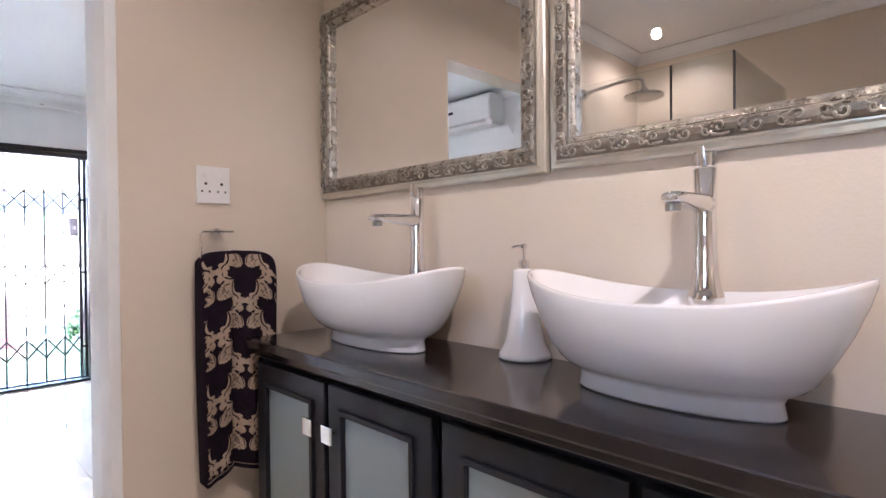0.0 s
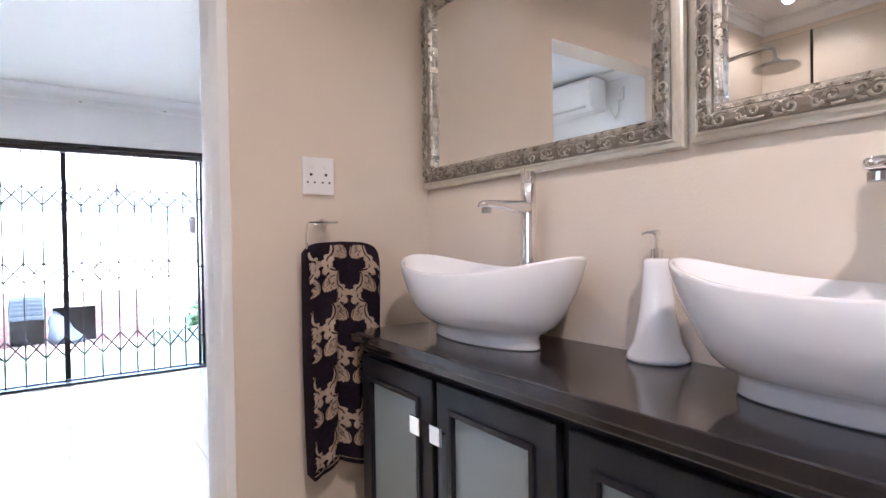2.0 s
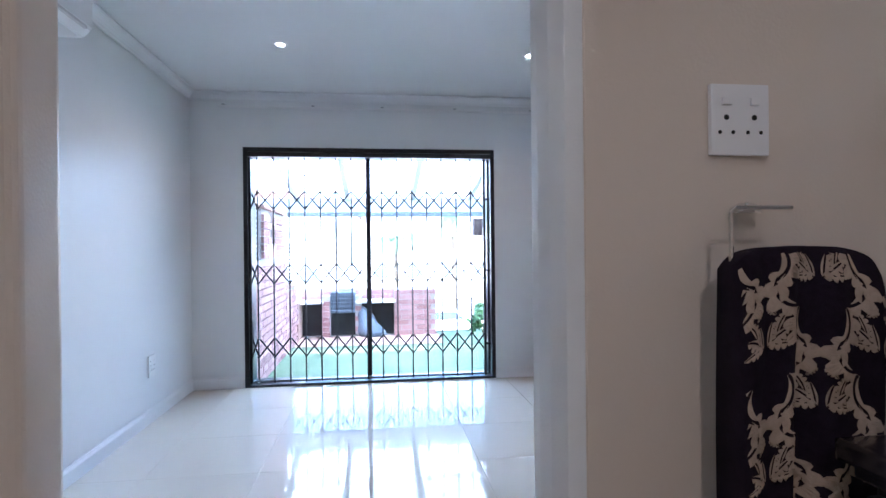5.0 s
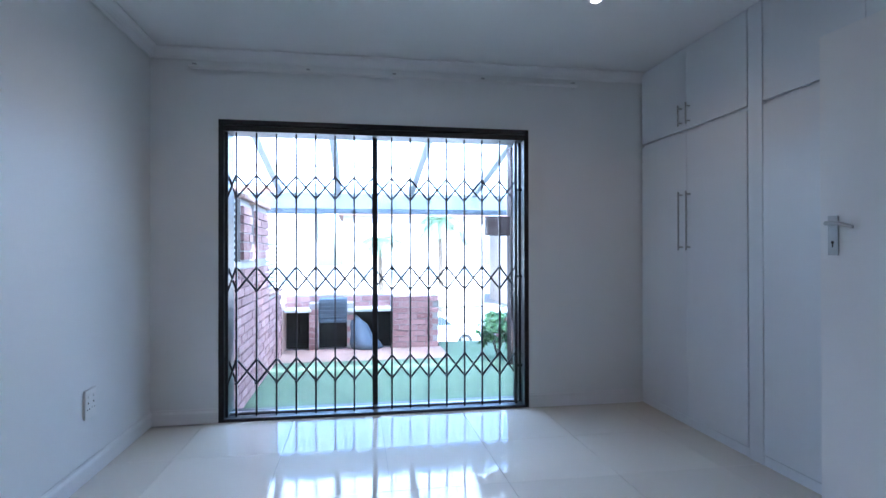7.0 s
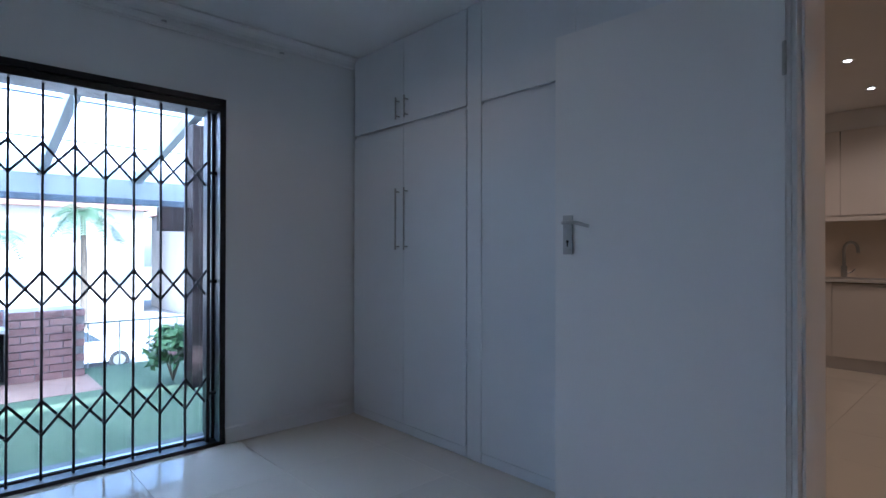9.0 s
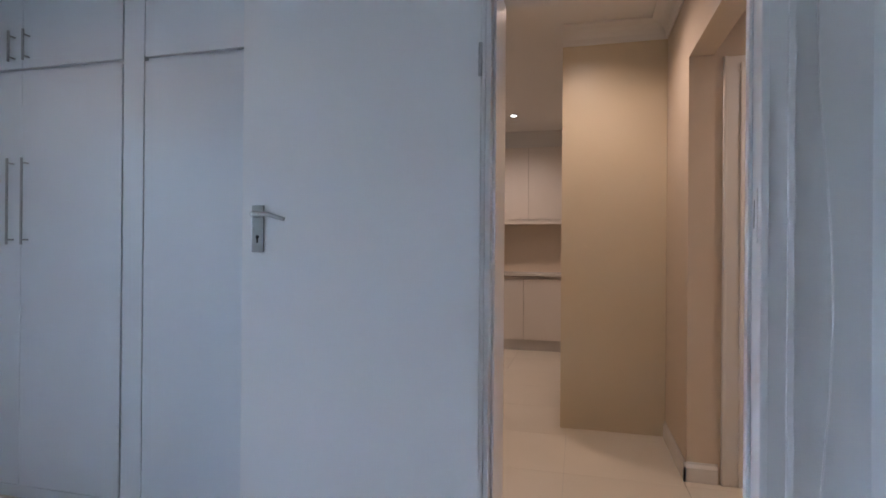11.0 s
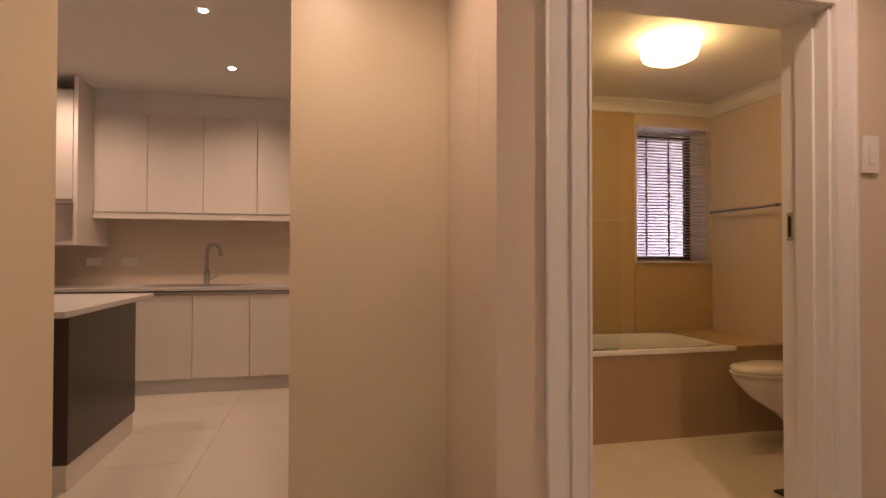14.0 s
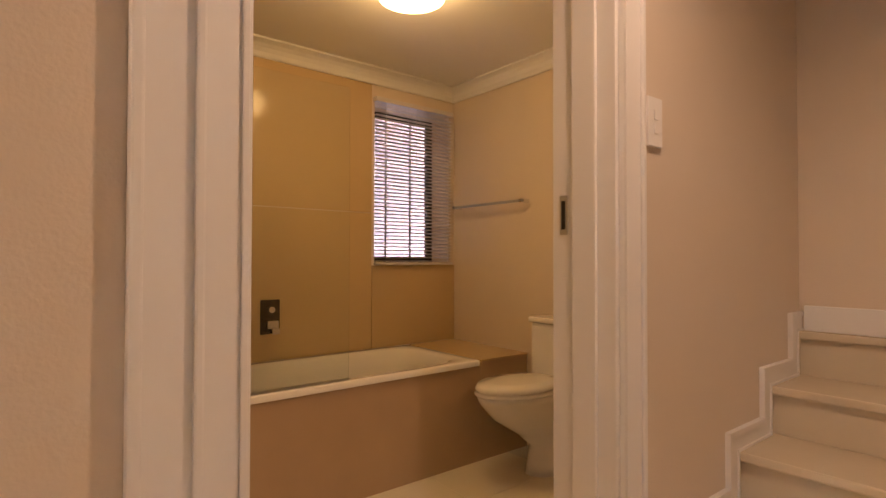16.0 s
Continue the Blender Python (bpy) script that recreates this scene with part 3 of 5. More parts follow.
            for q in range(5):
                bd.faces.new((top, ring[q], ring[(q + 1) % 5]))
    part("carved_scroll", sc, silver, t, "raised silver leaf scrolls", smooth=True)
    part("beading", bd, silver, t, "row of tiny silver beads", smooth=True)


framed_mirror(1.497, 2.512, 1.384, 2.092)
framed_mirror(0.468, 1.483, 1.388, 2.092)


def wall_socket(name, c, along, out, label, w=0.102, h=0.120, pins=True, rockers=2):
    """A plate centred at c; along and out are unit vectors in plan."""
    u, o = Vector((*along, 0)), Vector((*out, 0))
    t = thing(name, c, label, "socket" if pins else "switch")
    def slab_(nm, du, z0, z1, d0, d1, m, hw, lab=""):
        p = Vector(c)
        a, b = p + u * (du - hw) + o * d0, p + u * (du + hw) + o * d1
        bm = bmesh.new()
        add_box(bm, min(a.x, b.x), max(a.x, b.x), min(a.y, b.y), max(a.y, b.y), c[2] + z0, c[2] + z1, bevel=0.0015)
        part(nm, bm, m, t, lab)
    slab_("plate", 0, -h / 2, h / 2, 0.001, 0.011, plastic, w / 2)
    if pins:
        for s in (-1, 1):
            slab_("rocker", s * w * 0.24, h * 0.20, h * 0.30, 0.011, 0.0155, plastic, 0.008)
            for k, (px, pz, r) in enumerate(((0, 0.03, 0.0048), (-0.012, -0.18, 0.0034), (0.012, -0.18, 0.0034))):
                p = Vector(c) + u * (s * w * 0.24 + px) + Vector((0, 0, pz * h))
                bm = bmesh.new()
                add_rod(bm, p + o * 0.0112, p + o * 0.0118, r, 10)
                part("pin_hole", bm, black_hole, t, "small dark pin hole")
    else:
        for k in range(rockers):
            z = (k - (rockers - 1) / 2) * h * 0.28
            slab_("rocker", 0, z - 0.014, z + 0.014, 0.011, 0.015, plastic, 0.010)
    return t


wall_socket("double_wall_socket", (1.304, YP0, 1.412), (1, 0), (0, -1), "white double wall socket with round pin holes above the towel", w=0.106)

ring = thing("towel_ring", (1.30, YP0, 1.26), "square chrome towel ring on the beige wall", "towel ring")
bm = bmesh.new()
add_lathe(bm, 1.305, 2.499, [(0.026, 1.253), (0.026, 1.262), (0.012, 1.270)], 20, 1.0, 0.8)
part("mount", bm, chrome, ring)
bm = bmesh.new()
add_tube(bm, [(1.335, 2.435, 1.258), (1.240, 2.435, 1.258), (1.232, 2.435, 1.250), (1.232, 2.435, 1.150)], 0.0035, 8)
add_tube(bm, [(1.232, 2.435, 1.165), (1.232, 2.435, 1.152), (1.245, 2.435, 1.148), (1.44, 2.435, 1.148)], 0.0035, 8)
part("rail", bm, chrome, ring)


def hand_towel():
    """Hung over a bar: a front and a back fall with soft folds, and raised leaf scrolls woven into it."""
    t = thing("hand_towel", (1.33, 2.44, 1.15), "dark navy hand towel with a beige leaf pattern over its ring", "towel")
    x0, x1, top, bot = 1.219, 1.466, 1.198, 0.49
    def surf(u, v):
        """u across 0..1, v down 0..1 -> a point on the front."""
        x = x0 + (x1 - x0) * u - 0.012 * v * (u - 0.5)
        fold = 0.010 * math.sin(u * 9.0 + 0.6 + v * 0.7) * (0.25 + v) + 0.006 * math.sin(u * 21 + v * 2)
        groove = -0.022 * math.exp(-((u - 0.42 - 0.02 * v) / 0.035) ** 2) * min(1, v * 2.2)
        z = top - (top - bot) * v - 0.012 * math.cos(u * 7) * v - 0.010 * abs(u - 0.5) * (1 - v) - 0.030 * (2 * abs(u - 0.5)) ** 6 * (1 - v)
        round_ = 0.018 * (1 - math.exp(-v * 30))
        return Vector((x, 2.435 - round_ - 0.012 + fold * -1.0 - groove * 0.8, z))
    nu, nv = 48, 60
    bm = bmesh.new()
    for off, sgn in ((0.0, 1),):
        front = [[bm.verts.new(surf(i / nu, j / nv)) for j in range(nv + 1)] for i in range(nu + 1)]
        rear = []
        for i in range(nu + 1):
            col = []
            for j in range(nv + 1):
                p = surf(i / nu, j / nv)
                col.append(bm.verts.new((p.x, max(p.y + 0.012, 2.442 + 0.012 * math.sin(j / nv * 3.1)) + 0.008, p.z)))
            rear.append(col)
        for i in range(nu):
            for j in range(nv):
                bm.faces.new((front[i][j], front[i + 1][j], front[i + 1][j + 1], front[i][j + 1]))
                bm.faces.new((rear[i][j], rear[i][j + 1], rear[i + 1][j + 1], rear[i + 1][j]))
        for i in range(nu):
            bm.faces.new((front[i][0], rear[i][0], rear[i + 1][0], front[i + 1][0]))
            bm.faces.new((front[i][nv], front[i + 1][nv], rear[i + 1][nv], rear[i][nv]))
        for j in range(nv):
            bm.faces.new((front[0][j], front[0][j + 1], rear[0][j + 1], rear[0][j]))
            bm.faces.new((front[nu][j], rear[nu][j], rear[nu][j + 1], front[nu][j + 1]))
    part("cloth", bm, towel_dark, t, smooth=True)
    bm = bmesh.new()
    H = (top - bot) / (x1 - x0)
    def put(poly):
        pts = [(u, v) for u, v in poly if 0.01 < u < 0.99 and 0.012 < v < 0.972]
        if len(pts) < 3:
            return
        cu, cv = sum(p[0] for p in pts) / len(pts), sum(p[1] for p in pts) / len(pts)
        c = bm.verts.new(surf(cu, cv) + Vector((0, -0.0035, 0)))
        vs = [bm.verts.new(surf(*p) + Vector((0, -0.0022, 0))) for p in pts]
        for k in range(len(vs)):
            bm.faces.new((c, vs[k], vs[(k + 1) % len(vs)]))
    def acanthus(u, v, ang, ln, wd, turn, side, hook=0.0):
        """A broad leaf on a bending spine: rounded lobes on its outer side, a plain inner side and a thin dark vein between."""
        n, lobes = 20, 4
        cx, cy, rows = u, v, []
        for k in range(n + 1):
            f = k / n
            a = ang + turn * f + hook * max(0, f - 0.7) ** 2 * 20
            if k:
                cx += math.cos(a) * ln / n
                cy += math.sin(a) * ln / n / H
            body = math.sin(math.pi * min(1, 0.10 + f * 0.88)) ** 0.75
            outer = wd * 1.5 * body * (0.42 + 0.58 * abs(math.sin(math.pi * lobes * f)) ** 0.6)
            inner = wd * 0.55 * body
            rows.append((cx, cy, a, outer * side, -inner * side))
        vein = wd * 0.15 * side
        for (ax, ay, aa, ao, ai), (bx, by, ba, bo, bi) in zip(rows, rows[1:]):
            for p, q, r, w in ((ao, vein, vein, bo), (-vein, ai, bi, -vein)):
                put([(ax - math.sin(aa) * p, ay + math.cos(aa) * p / H), (ax - math.sin(aa) * q, ay + math.cos(aa) * q / H),
                     (bx - math.sin(ba) * r, by + math.cos(ba) * r / H), (bx - math.sin(ba) * w, by + math.cos(ba) * w / H)])
    def curl(u, v, ang, size, s, wd=0.019):
        n, prev = 18, None
        for k in range(n + 1):
            f = k / n
            a = ang + s * f * 5.4
            r = size * (1 - 0.72 * f)
            q = (u + math.cos(a) * r, v + math.sin(a) * r / H, a, wd * (1 - 0.3 * f))
            if prev:
                (ax, ay, aa, aw), (bx, by, ba, bw) = prev, q
                put([(ax + math.cos(aa) * aw, ay + math.sin(aa) * aw / H), (ax - math.cos(aa) * aw, ay - math.sin(aa) * aw / H),
                     (bx - math.cos(ba) * bw, by - math.sin(ba) * bw / H), (bx + math.cos(ba) * bw, by + math.sin(ba) * bw / H)])
            prev = q
    period, spread, q = 0.28, 0.76, 0.84
    for row in range(-1, 5):
        for half in (0, 1):
            v0 = (row + half * 0.5) * period + 0.012
            for col in range(-1, 3):
                base = 0.56 + (col - half * 0.5) * spread
                for s in (-1, 1):
                    at_u = lambda d: base + s * d * q
                    flip = lambda a: a if s > 0 else math.pi - a
                    for a, ln, w in ((-1.50, 0.17, 0.035), (-0.85, 0.19, 0.042), (-0.20, 0.17, 0.034)):
                        acanthus(at_u(0.03), v0 + 0.065 * q, flip(a), ln * q, w * q, 0.25 * s, s)
                    acanthus(at_u(0.10), v0 + 0.235 * q, flip(-0.35), 0.32 * q, 0.085 * q, -1.9 * s, s)
                    curl(at_u(0.07), v0 + 0.262 * q, flip(-2.4), 0.042 * q, -s)
                    acanthus(at_u(0.22), v0 + 0.135 * q, flip(0.1), 0.34 * q, 0.080 * q, -2.6 * s, s)
                    curl(at_u(0.34), v0 + 0.098 * q, flip(1.7), 0.055 * q, s)
                    acanthus(at_u(0.30), v0 + 0.155 * q, flip(0.9), 0.14 * q, 0.030 * q, 0.5 * s, -s)
                    acanthus(at_u(0.02), v0 + 0.30 * q, flip(0.5), 0.10 * q, 0.022 * q, 0.4 * s, s)
    part("woven_pattern", bm, towel_light, t, "beige leaf scrolls woven into the towel")
    bm = bmesh.new()
    prev = None
    for i in range(nu):
        a, b = surf(i / nu, 0.978), surf((i + 0.55) / nu, 0.978)
        add_rod(bm, a + Vector((0, -0.002, 0)), b + Vector((0, -0.002, 0)), 0.0016, 4)
    part("hem_stitching", bm, towel_light, t, "pale stitched hem")


hand_towel()


def downlight(x, y, z):
    t = thing("recessed_downlight", (x, y, z), "small round lit downlight set in the white ceiling", "ceiling light", "downlights")
    bm = bmesh.new()
    add_lathe(bm, x, y, [(0.026, z - 0.004), (0.041, z - 0.004), (0.044, z - 0.001), (0.026, z - 0.001)], 24, cap=False)
    part("rim", bm, plastic, t)
    bm = bmesh.new()
    add_lathe(bm, x, y, [(0.025, z - 0.005), (0.025, z - 0.002)], 24)
    part("bulb_glass", bm, bulb, t, "glowing bulb glass")


for x, y in BATH_SPOTS:
    downlight(x, y, HB)
for x, y in BED_SPOTS[:2]:
    downlight(x, y, HB)
# the first fixture is unseen, drawn for the added hall light
for x, y in HALL_AND_FILL_SPOTS[:4]:
    downlight(x, y, HH)

# shower corner, seen in the mirrors
shower = thing("wall_shower", (-0.17, YP0, 2.15), "round chrome rain shower head on a wall arm", "shower")
bm = bmesh.new()
add_lathe(bm, -0.17, 2.502, [(0.03, 2.12), (0.03, 2.17)], 20, 1.0, 0.5)
part("wall_plate", bm, chrome, shower)
bm = bmesh.new()
add_tube(bm, [(-0.17, 2.508, 2.145), (-0.17, 2.30, 2.165), (-0.17, 2.16, 2.17), (-0.17, 2.12, 2.155), (-0.17, 2.11, 2.10)], 0.011, 10)
part("arm", bm, chrome, shower)
bm = bmesh.new()
add_lathe(bm, -0.17, 2.11, [(0.02, 2.10), (0.03, 2.075), (0.11, 2.062), (0.112, 2.050), (0.10, 2.046)], 32)
part("head", bm, chrome, shower)
screen = thing("shower_screen", (0.03, 1.8, 0), "frameless clear glass shower screen with dark seals", "shower screen")
pbox("glass_panel", (0.026, 0.034, 1.88, YP0 - 0.002, 0.01, 2.13), glass, screen)
pbox("glass_door", (0.026, 0.034, 1.578, 1.872, 0.01, 2.13), glass, screen)
pbox("return_panel", (-0.94, 0.026, 1.570, 1.578, 0.01, 2.13), glass, screen)
pbox("seal", (0.024, 0.036, 1.872, 1.88, 0.01, 2.13), black_metal, screen, label="dark vertical seal")
pbox("seal", (0.024, 0.036, 1.570, 1.578, 0.01, 2.13), black_metal, screen, label="dark vertical seal")


def venetian(name, x, y0, y1, z0, z1, label, cords=(0.2, 0.8), pitch=0.021, tilt=0.3, width=0.024):
    t = thing(name, (x, (y0 + y1) / 2, z0), label, "window blind")
    pbox("headrail", (x - 0.02, x + 0.02, y0, y1, z1 - 0.03, z1), blind_mat, t, 0.002)
    pbox("bottom_rail", (x - 0.014, x + 0.014, y0, y1, z0, z0 + 0.014), blind_mat, t, 0.002)
    n = int((z1 - z0 - 0.05) / pitch)
    me = None
    for k in range(n):
        z = z0 + 0.024 + k * pitch
        if me is None:
            bm = bmesh.new()
            c, s = math.cos(tilt) * width / 2, math.sin(tilt) * width / 2
            pr = [(-c, -s), (0, 0.002), (c, s), (c, s - 0.0012), (0, 0.0008), (-c, -s - 0.0012)]
            add_prism(bm, pr, "y", y0 + 0.004, y1 - 0.004)
            ob = part("slat", bm, blind_mat, t)
            me = ob.data
        else:
            ob = new("slat", me)
            ob.parent = t
            ob.matrix_parent_inverse = t.matrix_world.inverted()
        ob.location = (x, 0, z)
    for c in cords:
        y = y0 + (y1 - y0) * c
        bm = bmesh.new()
        add_rod(bm, (x - 0.016, y, z0), (x - 0.016, y, z1 - 0.02), 0.0012, 5)
        part("cord", bm, blind_mat, t)
    return t


def window_unit(name, x, y0, y1, z0, z1, bars, label):
    t = tagged(new(name), label=label, kind="structure")
    bm = bmesh.new()
    for a in ((y0, y0 + 0.04, z0, z1), (y1 - 0.04, y1, z0, z1), (y0, y1, z0, z0 + 0.04), (y0, y1, z1 - 0.04, z1)):
        add_box(bm, x - 0.02, x + 0.02, *a)
    part("window_frame", bm, black_metal, t)
    for k in range(bars):
        y = y0 + (y1 - y0) * (k + 1) / (bars + 1)
        bm = bmesh.new()
        add_rod(bm, (x - 0.03, y, z0), (x - 0.03, y, z1), 0.008, 6)
        part("burglar_bar", bm, black_metal, t)
    g = pbox("pane", (x - 0.003, x + 0.003, y0 + 0.04, y1 - 0.04, z0 + 0.04, z1 - 0.04), glass, t)
    g.visible_shadow = False
    return t


window_unit("window_1", -1.03, 0.15, 1.0, 1.3, 2.3, 2, "dark-framed window behind a white blind")
venetian("venetian_blind", -0.92, 0.15, 1.0, 1.28, 2.36, "white slatted venetian blind, partly open, over the window")

# ---- bedroom ----
GL, GR = -0.46, 1.77


def sliding_door():
    t = tagged(new("door_1"), label="dark-framed sliding glass door closed behind the trellis gate", kind="structure")
    bm = bmesh.new()
    for a in ((GL, GL + 0.05, 0.0, 2.1), (GR - 0.05, GR, 0.0, 2.1), (GL + 0.05, GR - 0.05, 2.03, 2.1), (GL + 0.05, GR - 0.05, 0.0, 0.025)):
        add_box(bm, a[0], a[1], 6.59, 6.74, a[2], a[3], bevel=0.003)
    part("door_frame", bm, black_metal, t)
    bm = bmesh.new()
    add_box(bm, 0.604, 0.638, 6.63, 6.67, 0.025, 2.03, bevel=0.003)
    part("meeting_stile", bm, black_metal, t)
    bm = bmesh.new()
    add_box(bm, GL + 0.05, GR - 0.05, 6.60, 6.635, 0.026, 0.034)
    part("sill_track", bm, steel, t, "bare metal sill track")
    for a, b in ((GL + 0.05, 0.604), (0.638, GR - 0.05)):
        g = pbox("pane", (a, b, 6.646, 6.652, 0.025, 2.03), glass, t)
        g.visible_shadow = False


def trellis_gate():
    t = thing("trellis_security_gate", (0.65, 6.55, 0), "black folding trellis security gate, closed across the sliding door", "security gate")
    bm = bmesh.new()
    for a in ((GL, GL + 0.035, 0, 2.1), (GR - 0.035, GR, 0, 2.1), (GL, GR, 2.065, 2.1), (GL, GR, 2.02, 2.058), (GL, GR, 0.0, 0.022)):
        add_box(bm, a[0], a[1], 6.492, 6.585, a[2], a[3], bevel=0.003)
    part("gate_frame", bm, black_metal, t)
    xs = [-0.352 + 0.1363 * k for k in range(15)]
    bar_me = None
    for x in xs:
        if bar_me is None:
            bm = bmesh.new()
            add_box(bm, -0.0055, 0.0055, -0.008, 0.008, 0.02, 2.03)
            ob = part("upright_bar", bm, black_metal, t)
            bar_me = ob.data
        else:
            ob = new("upright_bar", bar_me)
            ob.parent = t
            ob.matrix_parent_inverse = t.matrix_world.inverted()
        ob.location = (x, 6.548, 0)
    for x0, x1 in ((-0.424, -0.404), (1.672, 1.692)):
        pbox("lock_stile", (x0, x1, 6.530, 6.566, 0.023, 2.019), black_metal, t, 0.002)
    for z in (0.30, 0.98, 1.64):
        pbox("stile_lug", (1.6925, GR - 0.0355, 6.544, 6.552, z, z + 0.02), black_metal, t)
    pivots = []
    for poly in ([(-0.014, -0.012), (0.014, -0.012), (0, 0.012)], [(-0.014, 0.012), (0, -0.012), (0.014, 0.012)]):
        bm = bmesh.new()
        add_prism(bm, poly, "y", 0, 0.032)
        me = bpy.data.meshes.new("pivot_plate")
        bmesh.ops.recalc_face_normals(bm, faces=bm.faces[:])
        bm.to_mesh(me)
        bm.free()
        me.materials.append(black_metal)
        pivots.append(me)
    ends = [-0.41] + xs + [1.682]
    for zl, zh in ((0.25, 0.42), (0.90, 1.07), (1.56, 1.72)):
        for k in range(len(ends) - 1):
            xa, xb = ends[k], ends[k + 1]
            h = zh - zl
            lo, hi = (zl, zh) if 0 < k < len(ends) - 2 else ((zl + zh) / 2 - 0.03, zh)
            bm = bmesh.new()
            for za, zb, y in ((zl, zh, 6.536), (zh, zl, 6.560)):
                d = Vector((xb - xa, 0, zb - za)).normalized()
                n = Vector((-d.z, 0, d.x)) * 0.0065
                a, b = Vector((xa, y, za)), Vector((xb, y, zb))
                vs = [bm.verts.new(p + o) for p in (a, b) for o in (n + Vector((0, 0.0018, 0)), n - Vector((0, 0.0018, 0)), -n - Vector((0, 0.0018, 0)), -n + Vector((0, 0.0018, 0)))]
                for q in range(4):
                    bm.faces.new((vs[q], vs[(q + 1) % 4], vs[4 + (q + 1) % 4], vs[4 + q]))
                bm.faces.new(vs[3::-1])
                bm.faces.new(vs[4:])
            add_rod(bm, ((xa + xb) / 2, 6.532, (zl + zh) / 2), ((xa + xb) / 2, 6.564, (zl + zh) / 2), 0.007, 8)
            part("lattice_link", bm, black_metal, t)
        for x in xs:
            for zz, flip in ((zh, 0), (zl, 1)):
                ob = new("pivot_plate", pivots[flip])
                ob.parent = t
                ob.matrix_parent_inverse = t.matrix_world.inverted()
                ob.location = (x, 6.532, zz)


sliding_door()
trellis_gate()

rail = thing("curtain_rail", (0.75, 6.44, 2.44), "thin white double curtain rail on the wall above the sliding door", "curtain rail")
bm = bmesh.new()
add_box(bm, -0.64, 2.14, 6.425, 6.437, 2.432, 2.446, bevel=0.002)
add_box(bm, -0.64, 2.14, 6.455, 6.467, 2.432, 2.446, bevel=0.002)
part("track", bm, plastic, rail)
for x in (-0.6, 0.15, 0.75, 1.4, 2.1):
    pbox("bracket", (x - 0.012, x + 0.012, 6.42, 6.499, 2.446, 2.456), steel, rail)

wall_socket("single_wall_socket", (-0.90, 5.66, 0.392), (0, 1), (1, 0), "white single wall socket low on the white bedroom wall", w=0.115, h=0.15)


def bar_handle(parent, x, y, z0, z1):
    bm = bmesh.new()
    add_rod(bm, (x, y, z0), (x, y, z1), 0.0055, 10)
    for z in (z0 + 0.022, z1 - 0.022):
        add_rod(bm, (x, y, z), (x + 0.032, y, z), 0.004, 8)
    part("bar_handle", bm, steel, parent, "brushed steel bar handle")


def closet(y0, y1, group):
    """A cupboard unit of two tall doors under two short ones, its face to the room."""
    X = 2.692
    t = thing("built_in_closet", ((X + 3.29) / 2, (y0 + y1) / 2, 0), "white built-in closet with tall and short doors and steel handles", "closet", group)
    pbox("carcass", (X + 0.022, 3.298, y0 + 0.001, y1 - 0.001, 0.0, HB - 0.001), closet_white, t)
    pbox("kickboard", (X + 0.004, X + 0.0215, y0, y1, 0.0, 0.055), closet_white, t, 0.002)
    m = (y0 + y1) / 2
    for a, b, s in ((y0 + 0.002, m - 0.0015, 1), (m + 0.0015, y1 - 0.002, -1)):
        d = pbox("door", (X, X + 0.0215, a, b, 0.060, 1.990), closet_white, t, 0.0015)
        hy = b - 0.042 if s > 0 else a + 0.042
        bar_handle(d, X - 0.034, hy, 1.185, 1.585)
        d = pbox("upper_door", (X, X + 0.0215, a, b, 2.010, HB - 0.004), closet_white, t, 0.0015)
        bar_handle(d, X - 0.034, hy, 2.035, 2.178)
    return t


closet(5.343, 6.485, "closet units")
closet(4.02, 5.226, "closet units")
wall("closet_panel", 2.6905, 3.29, 5.228, 5.334, 0, HB - 0.001, closet_white, 0.002)


def bedroom_door():
    hx, hy, ex, ey = 2.340, 3.672, 2.300, 4.462
    u = Vector((ex - hx, ey - hy, 0)).normalized()
    ln = 0.790
    t = thing("bedroom_door", (hx, hy, 0), "plain white painted bedroom door standing wide open, with a steel lever handle", "door")
    ang = math.degrees(math.atan2(u.y, u.x))
    t.matrix_world = pose(hx, hy, 0, 0, 0, ang)
    bpy.context.view_layer.update()
    inv = t.matrix_world.copy()
    def local(name, bm, m, label=""):
        ob = obj(name, bm, m)
        ob.parent = t
        if label:
            ob["label"] = label
        return ob
    bm = bmesh.new()
    add_box(bm, 0, ln, -0.040, 0.0, 0.008, 2.030, bevel=0.002)
    local("leaf", bm, gloss_white)
    s = 0.730
    bm = bmesh.new()
    add_box(bm, s - 0.021, s + 0.021, 0.001, 0.008, 1.163, 1.316, bevel=0.002)
    local("backplate", bm, steel, "brushed steel backplate")
    bm = bmesh.new()
    add_tube(bm, [(s, 0.008, 1.286), (s, 0.040, 1.286), (s - 0.01, 0.048, 1.286), (s - 0.06, 0.050, 1.284), (s - 0.115, 0.048, 1.268)], [0.010, 0.009, 0.009, 0.0075, 0.0065], 10)
    local("lever", bm, steel)
    bm = bmesh.new()
    add_rod(bm, (s, 0.0075, 1.213), (s, 0.0092, 1.213), 0.006, 10)
    add_box(bm, s - 0.0025, s + 0.0025, 0.0078, 0.0092, 1.194, 1.213)
    local("keyhole", bm, black_hole, "dark keyhole")
    bm = bmesh.new()
    for z in (0.25, 1.75):
        add_rod(bm, (0.002, 0.004, z - 0.05), (0.002, 0.004, z + 0.05), 0.006, 8)
    local("hinge", bm, steel)


bedroom_door()


